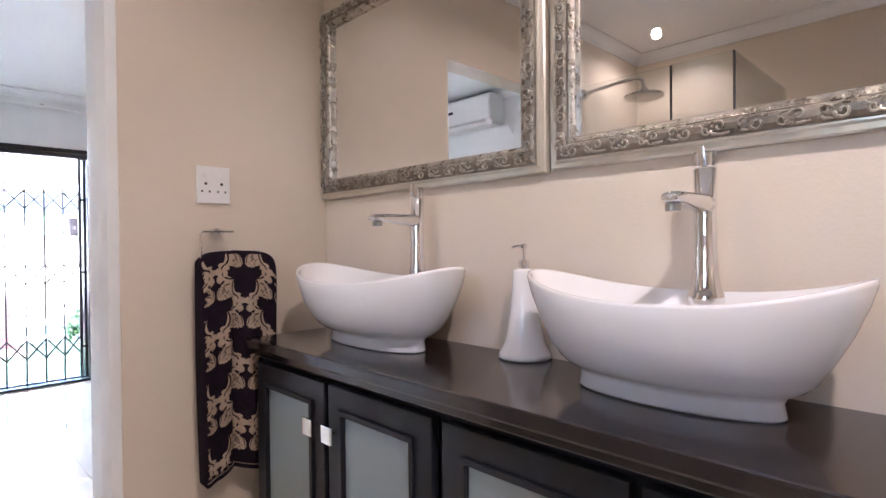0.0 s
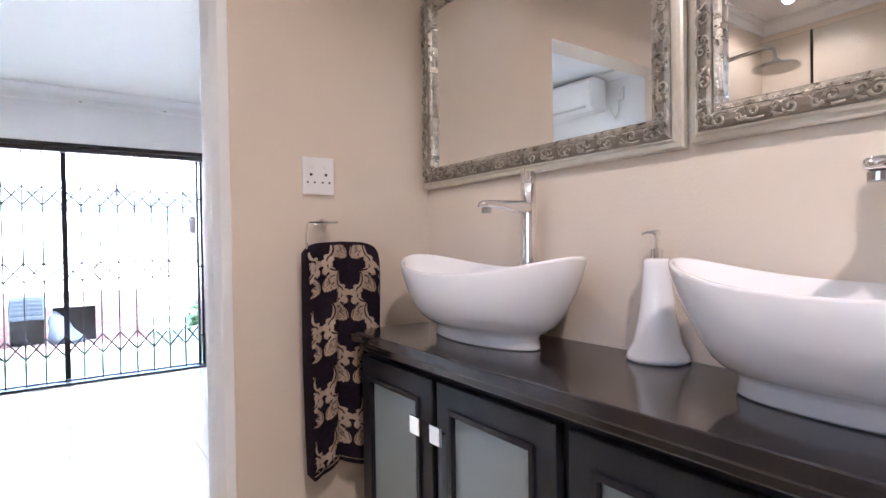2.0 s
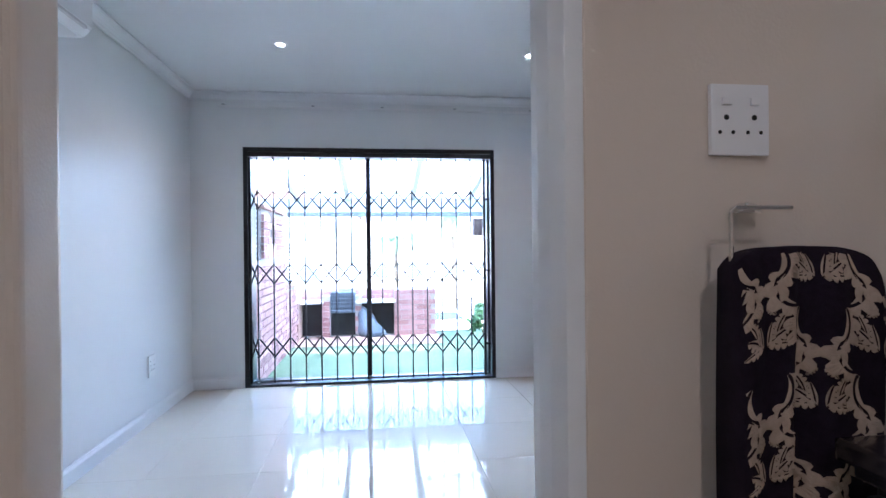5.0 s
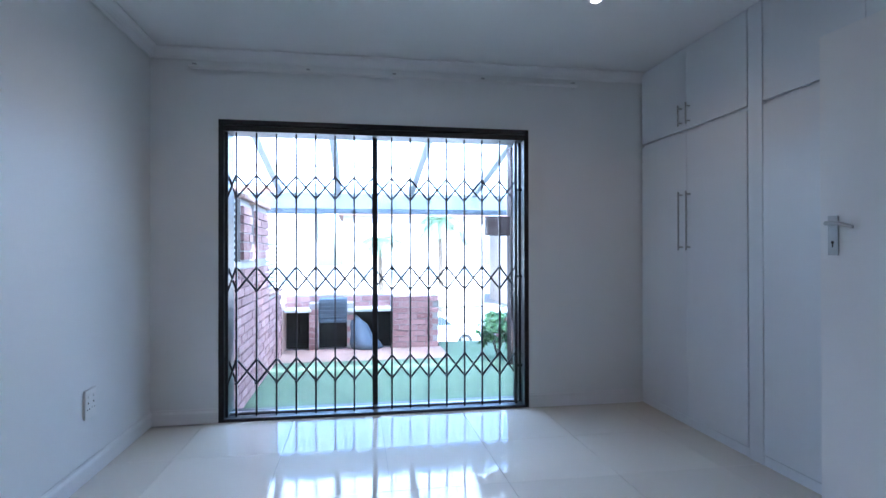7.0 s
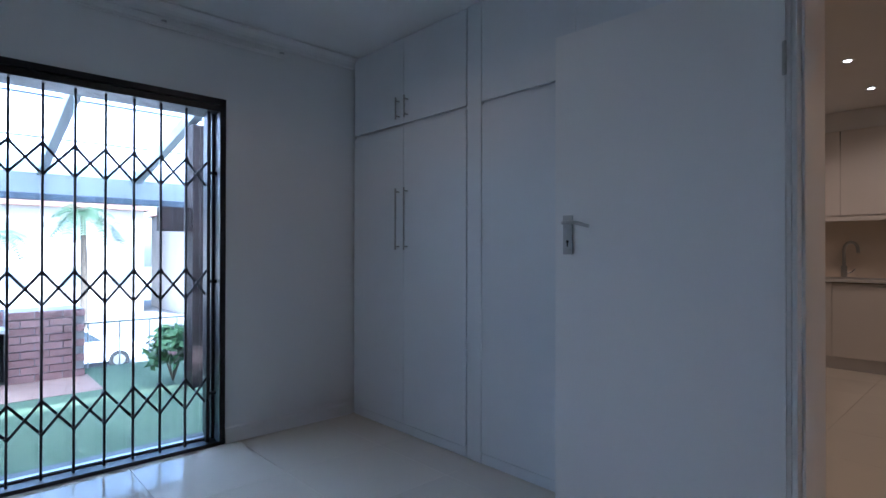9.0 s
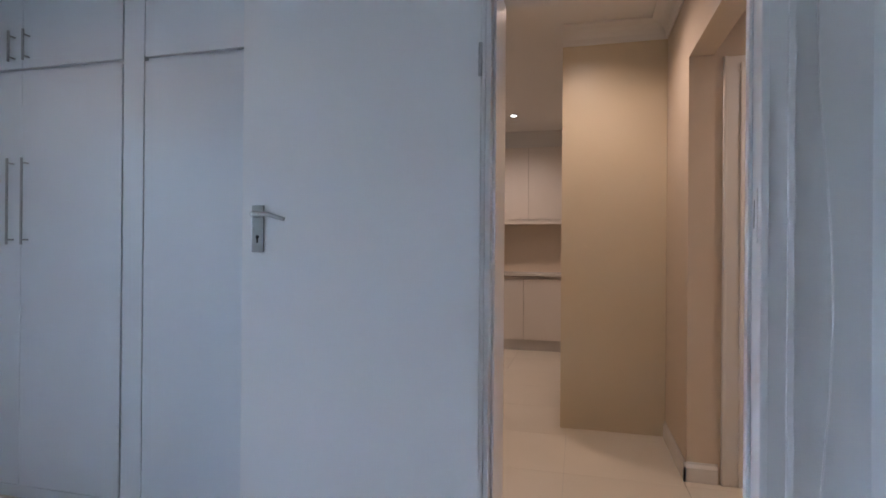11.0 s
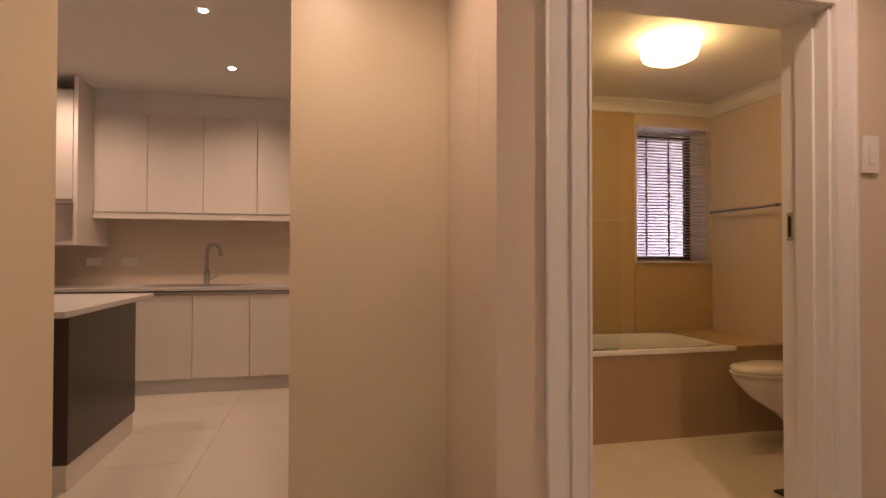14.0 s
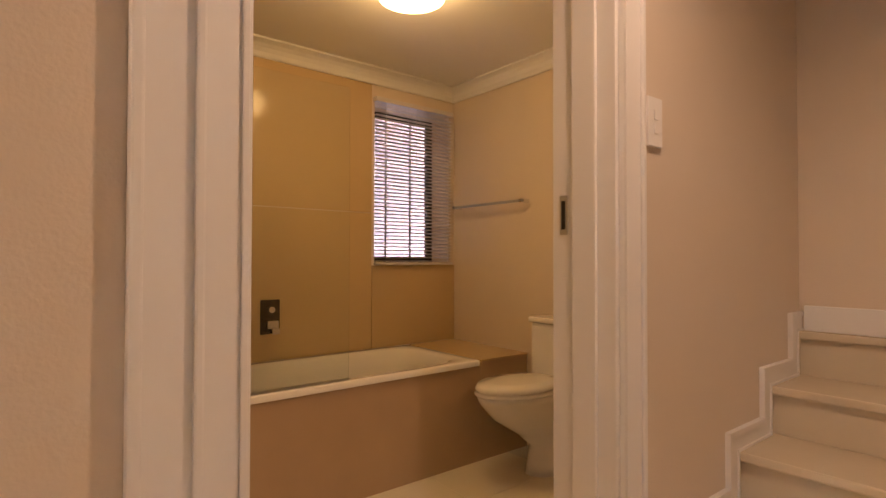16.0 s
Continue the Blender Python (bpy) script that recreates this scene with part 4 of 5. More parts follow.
def architrave(name, x, y0, y1, top, face, w=0.082, t=0.018, w_high=None):
    """A moulded frame round an opening on a wall whose face lies at x; face -1 looks to lower x."""
    bm = bmesh.new()
    def strip(a0, a1, zz0, zz1):
        f = face
        add_box(bm, min(x, x + f * t), max(x, x + f * t), a0, a1, zz0, zz1, bevel=0.004)
    far = w_high or w
    for ya, yb, o in ((y0 - w, y0, -1), (y1, y1 + far, 1)):
        strip(ya, yb, 0, top + w)
        if far > w and o > 0:
            add_box(bm, min(x + face * t, x + face * (t + 0.010)), max(x + face * t, x + face * (t + 0.010)), y1 + 0.060, y1 + 0.074, 0, top + 0.05, bevel=0.004)
        e = ya if o < 0 else yb - 0.016
        add_box(bm, min(x + face * t, x + face * (t + 0.010)), max(x + face * t, x + face * (t + 0.010)), e, e + 0.016, 0, top + w, bevel=0.004)
        e = yb - 0.012 if o < 0 else ya
        add_box(bm, min(x + face * t, x + face * (t + 0.005)), max(x + face * t, x + face * (t + 0.005)), e, e + 0.012, 0, top, bevel=0.003)
    strip(y0, y1, top, top + w)
    add_box(bm, min(x + face * t, x + face * (t + 0.010)), max(x + face * t, x + face * (t + 0.010)), y0, y1, top + w - 0.016, top + w, bevel=0.004)
    return tagged(obj(name, bm, gloss_white), kind="structure")


lining = tagged(new("door_2"), label="white painted frame of the bedroom doorway", kind="structure")
for nm, d in (("jamb", (2.352, 2.6945, 3.6445, 3.6595, 0, 2.059)), ("jamb", (2.300, 2.405, 2.9055, 2.925, 0, 2.029)), ("door_stop", (2.395, 2.43, 3.634, 3.644, 0, 2.03)),
              ("door_stop", (2.370, 2.40, 2.9255, 2.936, 0, 2.03)), ("head", (2.300, 2.405, 2.925, 3.6275, 2.0305, 2.059)), ("casing", (2.350, 2.3585, 3.6605, 3.735, 0, 2.11)),
              ("casing", (2.311, 2.329, 2.845, 2.905, 0, 2.08)), ("casing_bead", (2.302, 2.3105, 2.845, 2.862, 0, 2.08)), ("casing", (2.335, 2.3495, 2.9055, 3.715, 2.061, 2.12))):
    pbox(nm, d, gloss_white, lining, 0.003)
sp = thing("strike_plate", (2.354, 2.926, 1.27), "white-painted strike plate on the bedroom door frame", "strike plate")
pbox("plate", (2.322, 2.352, 2.9252, 2.9285, 1.20, 1.345), plastic, sp, 0.001)
pbox("latch_slot", (2.340, 2.345, 2.9286, 2.9292, 1.24, 1.315), dark_reflection_and_slot, sp, label="dark latch slot")
bm = bmesh.new()
add_tube(bm, [(2.322, 2.77 + 0.02 * math.sin(k * 0.8), 2.2 - k * 0.2) if k else (2.322, 2.79, 2.3) for k in range(12)][:11], 0.003, 6)
tagged(obj("loose_cable", bm, plastic), label="thin white cable hanging loose on the bedroom wall beside the door", category="cable")

ac = thing("air_conditioner", (-0.78, 4.12, 2.40), "white wall-mounted air conditioner high on the bedroom wall", "air conditioner")
bm = bmesh.new()
add_prism(bm, [(-0.899, 2.26), (-0.74, 2.26), (-0.70, 2.30), (-0.69, 2.50), (-0.72, 2.53), (-0.899, 2.53)], "y", 3.72, 4.52)
bmesh.ops.bevel(bm, geom=bm.edges[:], offset=0.008, segments=2, affect="EDGES")
part("housing", bm, plastic, ac)
pbox("louvre", (-0.71, -0.694, 3.78, 4.46, 2.284, 2.30), plinth_grey, ac, 0.002, "grey louvre")
pbox("display", (-0.6895, -0.686, 4.15, 4.30, 2.40, 2.425), black_hole, ac, label="small dark display")
iso = wall_socket("isolator_switch", (-0.90, 3.58, 2.38), (0, 1), (1, 0), "white isolator switch beside the air conditioner", w=0.07, h=0.10, pins=False, rockers=1)
bm = bmesh.new()
add_tube(bm, [(-0.893, 3.60, 2.33), (-0.885, 3.59, 2.25), (-0.885, 3.62, 2.18), (-0.885, 3.66, 2.25), (-0.885, 3.70, 2.33)], 0.004, 6)
tagged(obj("power_cord", bm, plastic), label="short white cord looped below the isolator switch", category="cable")

# ---- lobby and stairs ----
architrave("trim_bathroom_door", 3.72, 1.580, 2.527, 2.075, -1, w=0.088, w_high=0.150)
lining = tagged(new("door_3"), label="white painted lining of the second bathroom doorway", kind="structure")
for nm, d in (("jamb", (3.7205, 3.925, 1.5755, 1.592, 0, 2.0715)), ("jamb", (3.7205, 3.925, 2.516, 2.5325, 0, 2.0715)), ("head", (3.7205, 3.925, 1.5755, 2.5325, 2.072, 2.089)),
              ("door_stop", (3.775, 3.85, 1.5925, 1.604, 0, 2.0715)), ("door_stop", (3.775, 3.85, 2.504, 2.5155, 0, 2.0715))):
    pbox(nm, d, gloss_white, lining, 0.003)
sp = thing("strike_plate", (3.89, 1.595, 1.29), "dark metal strike plate on the bathroom door frame", "strike plate")
pbox("plate", (3.872, 3.898, 1.5925, 1.595, 1.235, 1.345), steel, sp, 0.001)
pbox("latch_slot", (3.878, 3.892, 1.5951, 1.5956, 1.25, 1.33), black_hole, sp, label="dark latch slot")
wall_socket("light_switch", (3.72, 1.418, 1.545), (0, 1), (-1, 0), "white wall light switch with two round buttons beside the bathroom door", w=0.072, h=0.135, pins=False)

RISE, RUN, Y1 = 0.1765, 0.276, 1.459
for k in range(5):
    z = RISE * (k + 1)
    y = Y1 - RUN * k
    t = tagged(new("stairs_step"), kind="structure", label="cream tiled stair step with a rounded nosing")
    pbox("riser", (2.30, 3.7195, 0.301, y - 0.022, max(0, z - RISE) + 0.0005, z - 0.030), stair_tile, t)
    pbox("tread", (2.30, 3.7195, max(0.301, y - RUN - 0.03), y, z - 0.030, z), stair_tile, t, 0.006)
wall("wall_stair_side", 2.18, 2.299, 0.301, 1.45, 0, HH, cream_wall)
# stepped skirting that climbs with the stairs
bm = bmesh.new()
w = 0.075
low = [(1.541, 0.0)]
hi = [(1.541, w)]
for k in range(5):
    z, y = RISE * (k + 1), Y1 - RUN * k
    low += [(y + 0.002, z - RISE), (y + 0.002, z)]
    hi += [(y + w, z - RISE + w), (y + w, z + w)]
low += [(0.302, RISE * 5)]
hi += [(0.302, RISE * 5 + w)]
for (a, b), (c, d) in zip(zip(low, hi), zip(low[1:], hi[1:])):
    for t0, t1, x0, x1 in ((0.0, 1.0, 3.7195, 3.708), (0.78, 1.0, 3.708, 3.701), (0.0, 0.12, 3.708, 3.703)):
        q = [(a[0] + (b[0] - a[0]) * t0, a[1] + (b[1] - a[1]) * t0), (a[0] + (b[0] - a[0]) * t1, a[1] + (b[1] - a[1]) * t1),
             (c[0] + (d[0] - c[0]) * t1, c[1] + (d[1] - c[1]) * t1), (c[0] + (d[0] - c[0]) * t0, c[1] + (d[1] - c[1]) * t0)]
        if max(math.dist(q[0], q[3]), math.dist(q[1], q[2])) > 0.003:
            add_prism(bm, q, "x", x0, x1)
tagged(obj("trim_stairs", bm, gloss_white), kind="structure")
wall("baseboard_landing", 2.30, 3.70, 0.301, 0.315, RISE * 5, RISE * 5 + 0.10, gloss_white, 0.004)

# ---- second bathroom ----
t = tagged(new("wall_tiling"), kind="structure", label="large glossy cream wall tiles")
for z0, z1 in ((0.0, 0.578), (0.582, 1.461), (1.465, 2.306)):
    for y0, y1 in ((0.975, 1.750), (1.754, 2.448)):
        pbox("wall_tile", (5.932, 5.939, y0, y1, z0, z1), wall_tile, t, 0.001)
pbox("wall_tile", (5.932, 5.939, 0.272, 0.971, 0.582, 1.120), wall_tile, t, 0.001)

tub = thing("bathtub", (5.58, 1.55, 0), "glossy white bathtub built in behind a beige tiled panel", "bathtub")
bm = bmesh.new()
TX0, TX1, TY0, TY1, TZ = 5.205, 5.930, 0.672, 2.448, 0.580


def tub_ring(inset, z, n=48, p=5.0):
    cx, cy, a, b = (TX0 + TX1) / 2, (TY0 + TY1) / 2, (TX1 - TX0) / 2 - inset, (TY1 - TY0) / 2 - inset * 1.4
    out = []
    for k in range(n):
        q = 2 * math.pi * k / n
        c, s = math.cos(q), math.sin(q)
        out.append(bm.verts.new((cx + a * math.copysign(abs(c) ** (2 / p), c), cy + b * math.copysign(abs(s) ** (2 / p), s), z)))
    return out


rings = [tub_ring(0, TZ - 0.03, p=40), tub_ring(0, TZ - 0.004, p=40), tub_ring(0.004, TZ, p=30), tub_ring(0.052, TZ, p=6), tub_ring(0.066, TZ - 0.012, p=5),
         tub_ring(0.085, TZ - 0.10, p=4), tub_ring(0.115, TZ - 0.30, p=3.5), tub_ring(0.16, TZ - 0.385, p=3), tub_ring(0.24, TZ - 0.40, p=2.5)]
for a, b in zip(rings, rings[1:]):
    for k in range(48):
        bm.faces.new((a[k], a[(k + 1) % 48], b[(k + 1) % 48], b[k]))
bm.faces.new(rings[-1])
part("tub_shell", bm, porcelain, tub, smooth=True)
pbox("tiled_panel", (5.215, 5.24, 0.672, 2.448, 0.0, TZ - 0.031), bath_panel, tub, 0.001, "beige tiled bath panel")
ledge = thing("tiled_ledge", (5.57, 0.47, 0), "beige tiled ledge at the foot of the bathtub", "ledge")
pbox("ledge_box", (5.215, 5.93, 0.279, 0.671, 0.0, TZ - 0.011), bath_panel, ledge, 0.001)
pbox("ledge_top", (5.207, 5.93, 0.279, 0.671, TZ - 0.010, TZ + 0.001), wall_tile, ledge, 0.001)
ws = thing("bath_screen", (5.25, 2.0, TZ), "clear glass bath screen with a slim metal base rail", "bath screen")
pbox("glass_panel", (5.235, 5.241, 1.52, 2.447, TZ + 0.012, 2.0), glass, ws)
pbox("base_rail", (5.230, 5.246, 1.52, 2.447, TZ + 0.001, TZ + 0.012), steel, ws, 0.001)
mx = thing("bath_mixer", (5.92, 1.645, 0.83), "square chrome bath mixer set in the cream wall", "tap")
# the plate's dark mirroring is in its colour
pbox("plate", (5.924, 5.9315, 1.590, 1.702, 0.735, 0.930), dark_reflection_and_slot, mx, 0.002)
bm = bmesh.new()
add_rod(bm, (5.924, 1.646, 0.875), (5.895, 1.646, 0.875), 0.018, 16)
add_box(bm, 5.875, 5.924, 1.615, 1.677, 0.77, 0.815, bevel=0.004)
part("lever", bm, chrome, mx)
pbox("spout", (5.83, 5.875, 1.625, 1.667, 0.745, 0.775), chrome, mx, 0.003)


def toilet():
    cx = 4.90
    t = thing("toilet", (4.90, 0.6, 0), "white porcelain toilet with its lid closed, against the cream wall", "toilet")
    bm = bmesh.new()
    def ring(w, y0, y1, z, n=40):
        out = []
        y1 += 0.07 * min(1, max(0, (z - 0.1) * 5))
        m = (y0 + y1) / 2
        for k in range(n):
            q = 2 * math.pi * k / n
            s = math.sin(q)
            out.append(bm.verts.new((cx + w * math.cos(q) * (1 - 0.10 * max(0, s)), m + (y1 - y0 - 0.02) / 2 * s, z * 1.16)))
        return out
    rg = [ring(0.105, 0.33, 0.62, 0.0), ring(0.10, 0.34, 0.60, 0.05), ring(0.085, 0.35, 0.58, 0.13), ring(0.11, 0.33, 0.66, 0.20), ring(0.155, 0.31, 0.80, 0.29), ring(0.178, 0.30, 0.885, 0.37), ring(0.182, 0.30, 0.90, 0.40), ring(0.15, 0.32, 0.87, 0.402)]
    for a, b in zip(rg, rg[1:]):
        for k in range(40):
            bm.faces.new((a[k], a[(k + 1) % 40], b[(k + 1) % 40], b[k]))
    bm.faces.new(rg[0][::-1])
    bm.faces.new(rg[-1])
    part("pan", bm, porcelain, t, smooth=True)
    for nm, z0, z1, g in (("seat", 0.404, 0.420, 0.0), ("lid", 0.422, 0.448, 0.004)):
        bm = bmesh.new()
        rr = [ring(0.182 - g, 0.42, 0.905 - g, z0), ring(0.186 - g, 0.42, 0.91 - g, (z0 + z1) / 2), ring(0.176 - g, 0.43, 0.895 - g, z1), ring(0.10, 0.5, 0.8, z1 + 0.006)]
        for a, b in zip(rr, rr[1:]):
            for k in range(40):
                bm.faces.new((a[k], a[(k + 1) % 40], b[(k + 1) % 40], b[k]))
        bm.faces.new(rr[0][::-1])
        bm.faces.new(rr[-1])
        part(nm, bm, porcelain, t, smooth=True)
    pbox("cistern", (cx - 0.16, cx + 0.14, 0.280, 0.44, 0.45, 0.80), porcelain, t, 0.02)
    pbox("cistern_lid", (cx - 0.17, cx + 0.15, 0.279, 0.45, 0.801, 0.83), porcelain, t, 0.008)


toilet()
rl = thing("towel_rail", (5.55, 0.30, 1.53), "square chrome towel rail on the cream bathroom wall", "towel rail")
bm = bmesh.new()
add_box(bm, 5.19, 5.86, 0.336, 0.352, 1.520, 1.536, bevel=0.002)
part("rail", bm, steel, rl)
for x in (5.205, 5.845):
    bm = bmesh.new()
    add_box(bm, x - 0.012, x + 0.012, 0.2785, 0.352, 1.516, 1.540, bevel=0.002)
    part("bracket", bm, chrome, rl)
window_unit("window_2", 6.16, 0.32, 0.95, 1.14, 2.20, 2, "dark-framed bathroom window with burglar bars behind a blind")
venetian("venetian_blind", 5.915, 0.315, 0.962, 1.125, 2.225, "cream slatted venetian blind lowered over the bathroom window", cords=(0.12, 0.5, 0.88), pitch=0.024, tilt=-0.30, width=0.021)
lt = thing("ceiling_lamp", (4.82, 1.45, HT), "round opal glass ceiling lamp, lit warm", "ceiling light")
bm = bmesh.new()
add_lathe(bm, 4.82, 1.45, [(0.075, HT - 0.025), (0.075, HT - 0.001)], 32)
part("base", bm, plastic, lt)
bm = bmesh.new()
add_lathe(bm, 4.82, 1.45, [(0.09, HT - 0.026), (0.150, HT - 0.030), (0.158, HT - 0.06), (0.145, HT - 0.10), (0.09, HT - 0.125), (0.02, HT - 0.13)], 40)
g = part("opal_shade", bm, lampglass, lt, "glowing opal glass shade", smooth=True)
g.visible_shadow = False
bmt = thing("bath_mat", (4.35, 0.95, 0), "dark woven bath mat on the cream floor", "mat")
pbox("mat_pile", (3.97, 4.42, 0.62, 1.16, 0.001, 0.012), mat_dark, bmt, 0.003)

# ---- kitchen ----
KX = 7.07
for k in range(6):
    y0 = 2.87 + 0.0 if k == 0 else 3.532 + 0.465 * (k - 1)
    y1 = 3.532 + 0.465 * k
    t = thing("base_cupboard", (7.37, (y0 + y1) / 2, 0), "cream gloss kitchen base cupboard with a plain door", "cupboard", "kitchen base cupboards")
    pbox("carcass", (KX + 0.02, 7.679, y0 + 0.001, y1 - 0.001, 0.125, 0.866), kitchen_white, t)
    pbox("door", (KX, KX + 0.0195, y0 + 0.0025, y1 - 0.0025, 0.128, 0.835), kitchen_white, t, 0.001)
    pbox("plinth", (KX + 0.03, KX + 0.045, y0, y1, 0.0, 0.124), plinth_grey, t)
    t = thing("wall_cupboard", (7.5, (y0 + y1) / 2, 1.55), "cream gloss kitchen wall cupboard with a plain door", "cupboard", "kitchen wall cupboards")
    pbox("carcass", (7.35, 7.679, y0 - 0.024, y1 - 0.026, 1.545, 2.44), kitchen_white, t)
    pbox("door", (7.33, 7.3495, y0 - 0.0225, y1 - 0.0275, 1.560, 2.438), kitchen_white, t, 0.001)
lp = thing("light_pelmet", (7.35, 4.4, 1.52), "cream pelmet strip under the wall cupboards", "pelmet")
pbox("strip", (7.325, 7.345, 2.87, 5.36, 1.500, 1.544), kitchen_white, lp, 0.002)
wall("kitchen_bulkhead", 7.34, 7.679, 2.862, 6.59, 2.441, HH - 0.001, ceiling_paint)
wt = thing("kitchen_worktop", (7.36, 4.5, 0.87), "pale stone kitchen worktop with a dark shadow line below", "worktop")
pbox("top", (7.045, 7.679, 2.862, 6.59, 0.876, 0.905), slab_mat, wt, 0.003)
pbox("shadow_strip", (7.075, 7.60, 2.864, 6.58, 0.8665, 0.8755), island_dark, wt, label="dark strip")
sk = thing("kitchen_sink", (7.38, 4.45, 0.905), "steel inset kitchen sink", "sink")
pbox("rim", (7.16, 7.56, 4.1, 4.9, 0.9055, 0.909), steel, sk, 0.001)
kt = thing("kitchen_tap", (7.52, 4.40, 0.91), "chrome swan-neck kitchen mixer tap", "tap")
bm = bmesh.new()
pts = [(7.52, 4.44, 0.912), (7.52, 4.44, 1.20)] + [(7.52 - 0.0, 4.38 + 0.06 * math.cos(a), 1.20 + 0.085 * math.sin(a)) for a in (0.5, 1.0, 1.57, 2.1, 2.6, 3.1)] + [(7.52, 4.32, 1.17)]
add_tube(bm, pts, 0.016, 12)
part("neck", bm, steel, kt, smooth=True)
bm = bmesh.new()
add_lathe(bm, 7.52, 4.44, [(0.026, 0.9095), (0.026, 0.916), (0.027, 0.918), (0.027, 1.03), (0.022, 1.032)], 20)
part("body", bm, steel, kt)
bm = bmesh.new()
add_tube(bm, [(7.52, 4.42, 0.955), (7.52, 4.38, 0.965), (7.52, 4.345, 1.00)], 0.007, 8)
part("lever", bm, chrome, kt)
sh = thing("shelf_cupboard", (7.1, 5.6, 1.3), "tall cream wall cupboard with an open niche below its door", "cupboard")
SY0, SY1, SX0, SX1 = 5.33, 6.10, 7.03, 7.679
for a in ((SX0, SX1, SY0, SY0 + 0.03, 1.26, HH - 0.001), (SX0, SX1, SY1 - 0.03, SY1, 1.26, HH - 0.001), (SX0, SX1, SY0 + 0.03, SY1 - 0.03, 1.26, 1.285), (SX0, SX1, SY0 + 0.03, SY1 - 0.03, 1.60, 1.625), (SX1 - 0.5, SX1, SY0 + 0.03, SY1 - 0.03, 1.285, 1.60)):
    pbox("panel", a, kitchen_white, sh, 0.002)
pbox("door", (SX0 - 0.02, SX0 - 0.001, SY0 + 0.03, SY1 - 0.03, 1.63, HH - 0.12), kitchen_white, sh, 0.002)
isl = thing("kitchen_island", (5.7, 5.1, 0), "dark brown kitchen island with a pale stone top and white plinth", "kitchen island")
pbox("plinth", (5.15, 6.08, 4.60, 5.75, 0.0, 0.135), kitchen_white, isl, 0.002)
pbox("cabinet_body", (5.14, 6.09, 4.59, 5.76, 0.136, 0.872), island_dark, isl, 0.002)
pbox("top", (5.03, 6.36, 4.56, 5.82, 0.873, 0.905), slab_mat, isl, 0.004)
for k in range(2):
    wall_socket("kitchen_socket", (7.68, 5.45 - 0.3 * k, 1.12), (0, 1), (-1, 0), "pale double wall socket on the kitchen splashback", w=0.12, h=0.075, pins=False, rockers=1)

# ---- garden ----
wall("ground", -60, 80, 6.751, 160, -3.4, -2.95, road_mat)
wall("terrace", -6, 1.62, 6.751, 10.6, -2.949, -0.13, mortar)
wall("terrace_middle", 1.621, 2.75, 6.751, 10.12, -2.949, -0.13, mortar)
wall("pavement", -0.43, 1.6, 8.95, 9.75, -0.129, -0.098, paving)
bm = bmesh.new()
add_box(bm, -0.44, 6.0, 6.752, 8.949, -0.129, -0.10)
add_box(bm, 1.6, 6.0, 8.95, 10.1, -0.129, -0.101)
tagged(obj("lawn", bm, grass_mat), kind="stuff", label="bright green artificial grass")
wall("terrace_east", 2.751, 6.0, 6.751, 10.12, -2.949, -0.13, mortar)

BL, BH, BW = 0.215, 0.066, 0.10


def brick_mesh(ln, h, d):
    bm = bmesh.new()
    add_box(bm, -ln / 2, ln / 2, 0, d, 0, h)
    me = bpy.data.meshes.new("brick")
    bmesh.ops.recalc_face_normals(bm, faces=bm.faces[:])
    bm.to_mesh(me)
    bm.free()
    me.materials.append(brick_mat)
    return me


brick_x = brick_mesh(BL, BH, 0.03)


def brick_face(parent, x0, x1, z0, z1, y, along="x", skip=None, budget=300):
    """Bricks in half bond on a face; along x the face looks to lower y, along y it looks to higher x."""
    rows = int((z1 - z0) / (BH + 0.010))
    made = 0
    for r in range(rows):
        z = z0 + r * (BH + 0.010) + 0.005
        o = (BL + 0.01) / 2 if r % 2 else 0
        s = x0 + o - (BL + 0.01) * (1 if o else 0) + BL / 2
        while s < x1:
            a, b = max(s - BL / 2, x0), min(s + BL / 2, x1)
            if b - a > 0.03 and not (skip and skip((a + b) / 2, z)) and made < budget:
                ob = new("brick", brick_x)
                sx = (b - a) / BL
                c = (a + b) / 2
                ob.parent = parent
                ob.matrix_parent_inverse = parent.matrix_world.inverted()
                if along == "x":
                    ob.location = (c, y + random.uniform(-0.002, 0.002), z)
                    ob.scale = (sx, 1, 1)
                else:
                    ob.matrix_basis = Matrix.Translation((y + random.uniform(-0.002, 0.002), c, z)) @ Matrix.Rotation(radians(-90), 4, "Z") @ Matrix.Diagonal((sx, 1, 1, 1))
                made += 1
            s += BL + 0.01


bw = tagged(new("brick_boundary_wall"), label="red face-brick boundary wall with brick piers and grey louvres along the lawn", category="wall")
pbox("core", (-0.60, -0.462, 6.76, 8.50, -0.13, 1.10), mortar, bw)
pbox("core", (-0.60, -0.462, 8.501, 9.45, -0.13, 0.70), mortar, bw)
pbox("rendered_core", (-0.60, -0.432, 9.451, 10.4, -0.13, 0.45), paving, bw, label="pale pink rendered end of the wall")
for y0, y1 in ((7.21, 7.59), (7.80, 8.48)):
    pbox("pier_core", (-0.60, -0.462, y0, y1, 1.101, 1.62), mortar, bw)
    pbox("coping", (-0.63, -0.42, y0 - 0.03, y1 + 0.03, 1.621, 1.66), paving, bw, 0.006)
pbox("coping", (-0.62, -0.42, 8.50, 9.46, 0.701, 0.73), paving, bw, 0.006)
for y0, y1, z0, n in ((6.77, 7.20, 1.13, 10), (7.60, 7.79, 1.13, 10), (8.52, 9.40, 0.76, 11)):
    for k in range(n):
        pbox("louvre_slat", (-0.56, -0.49, y0, y1, z0 + k * 0.05, z0 + k * 0.05 + 0.022), beam_white, bw)
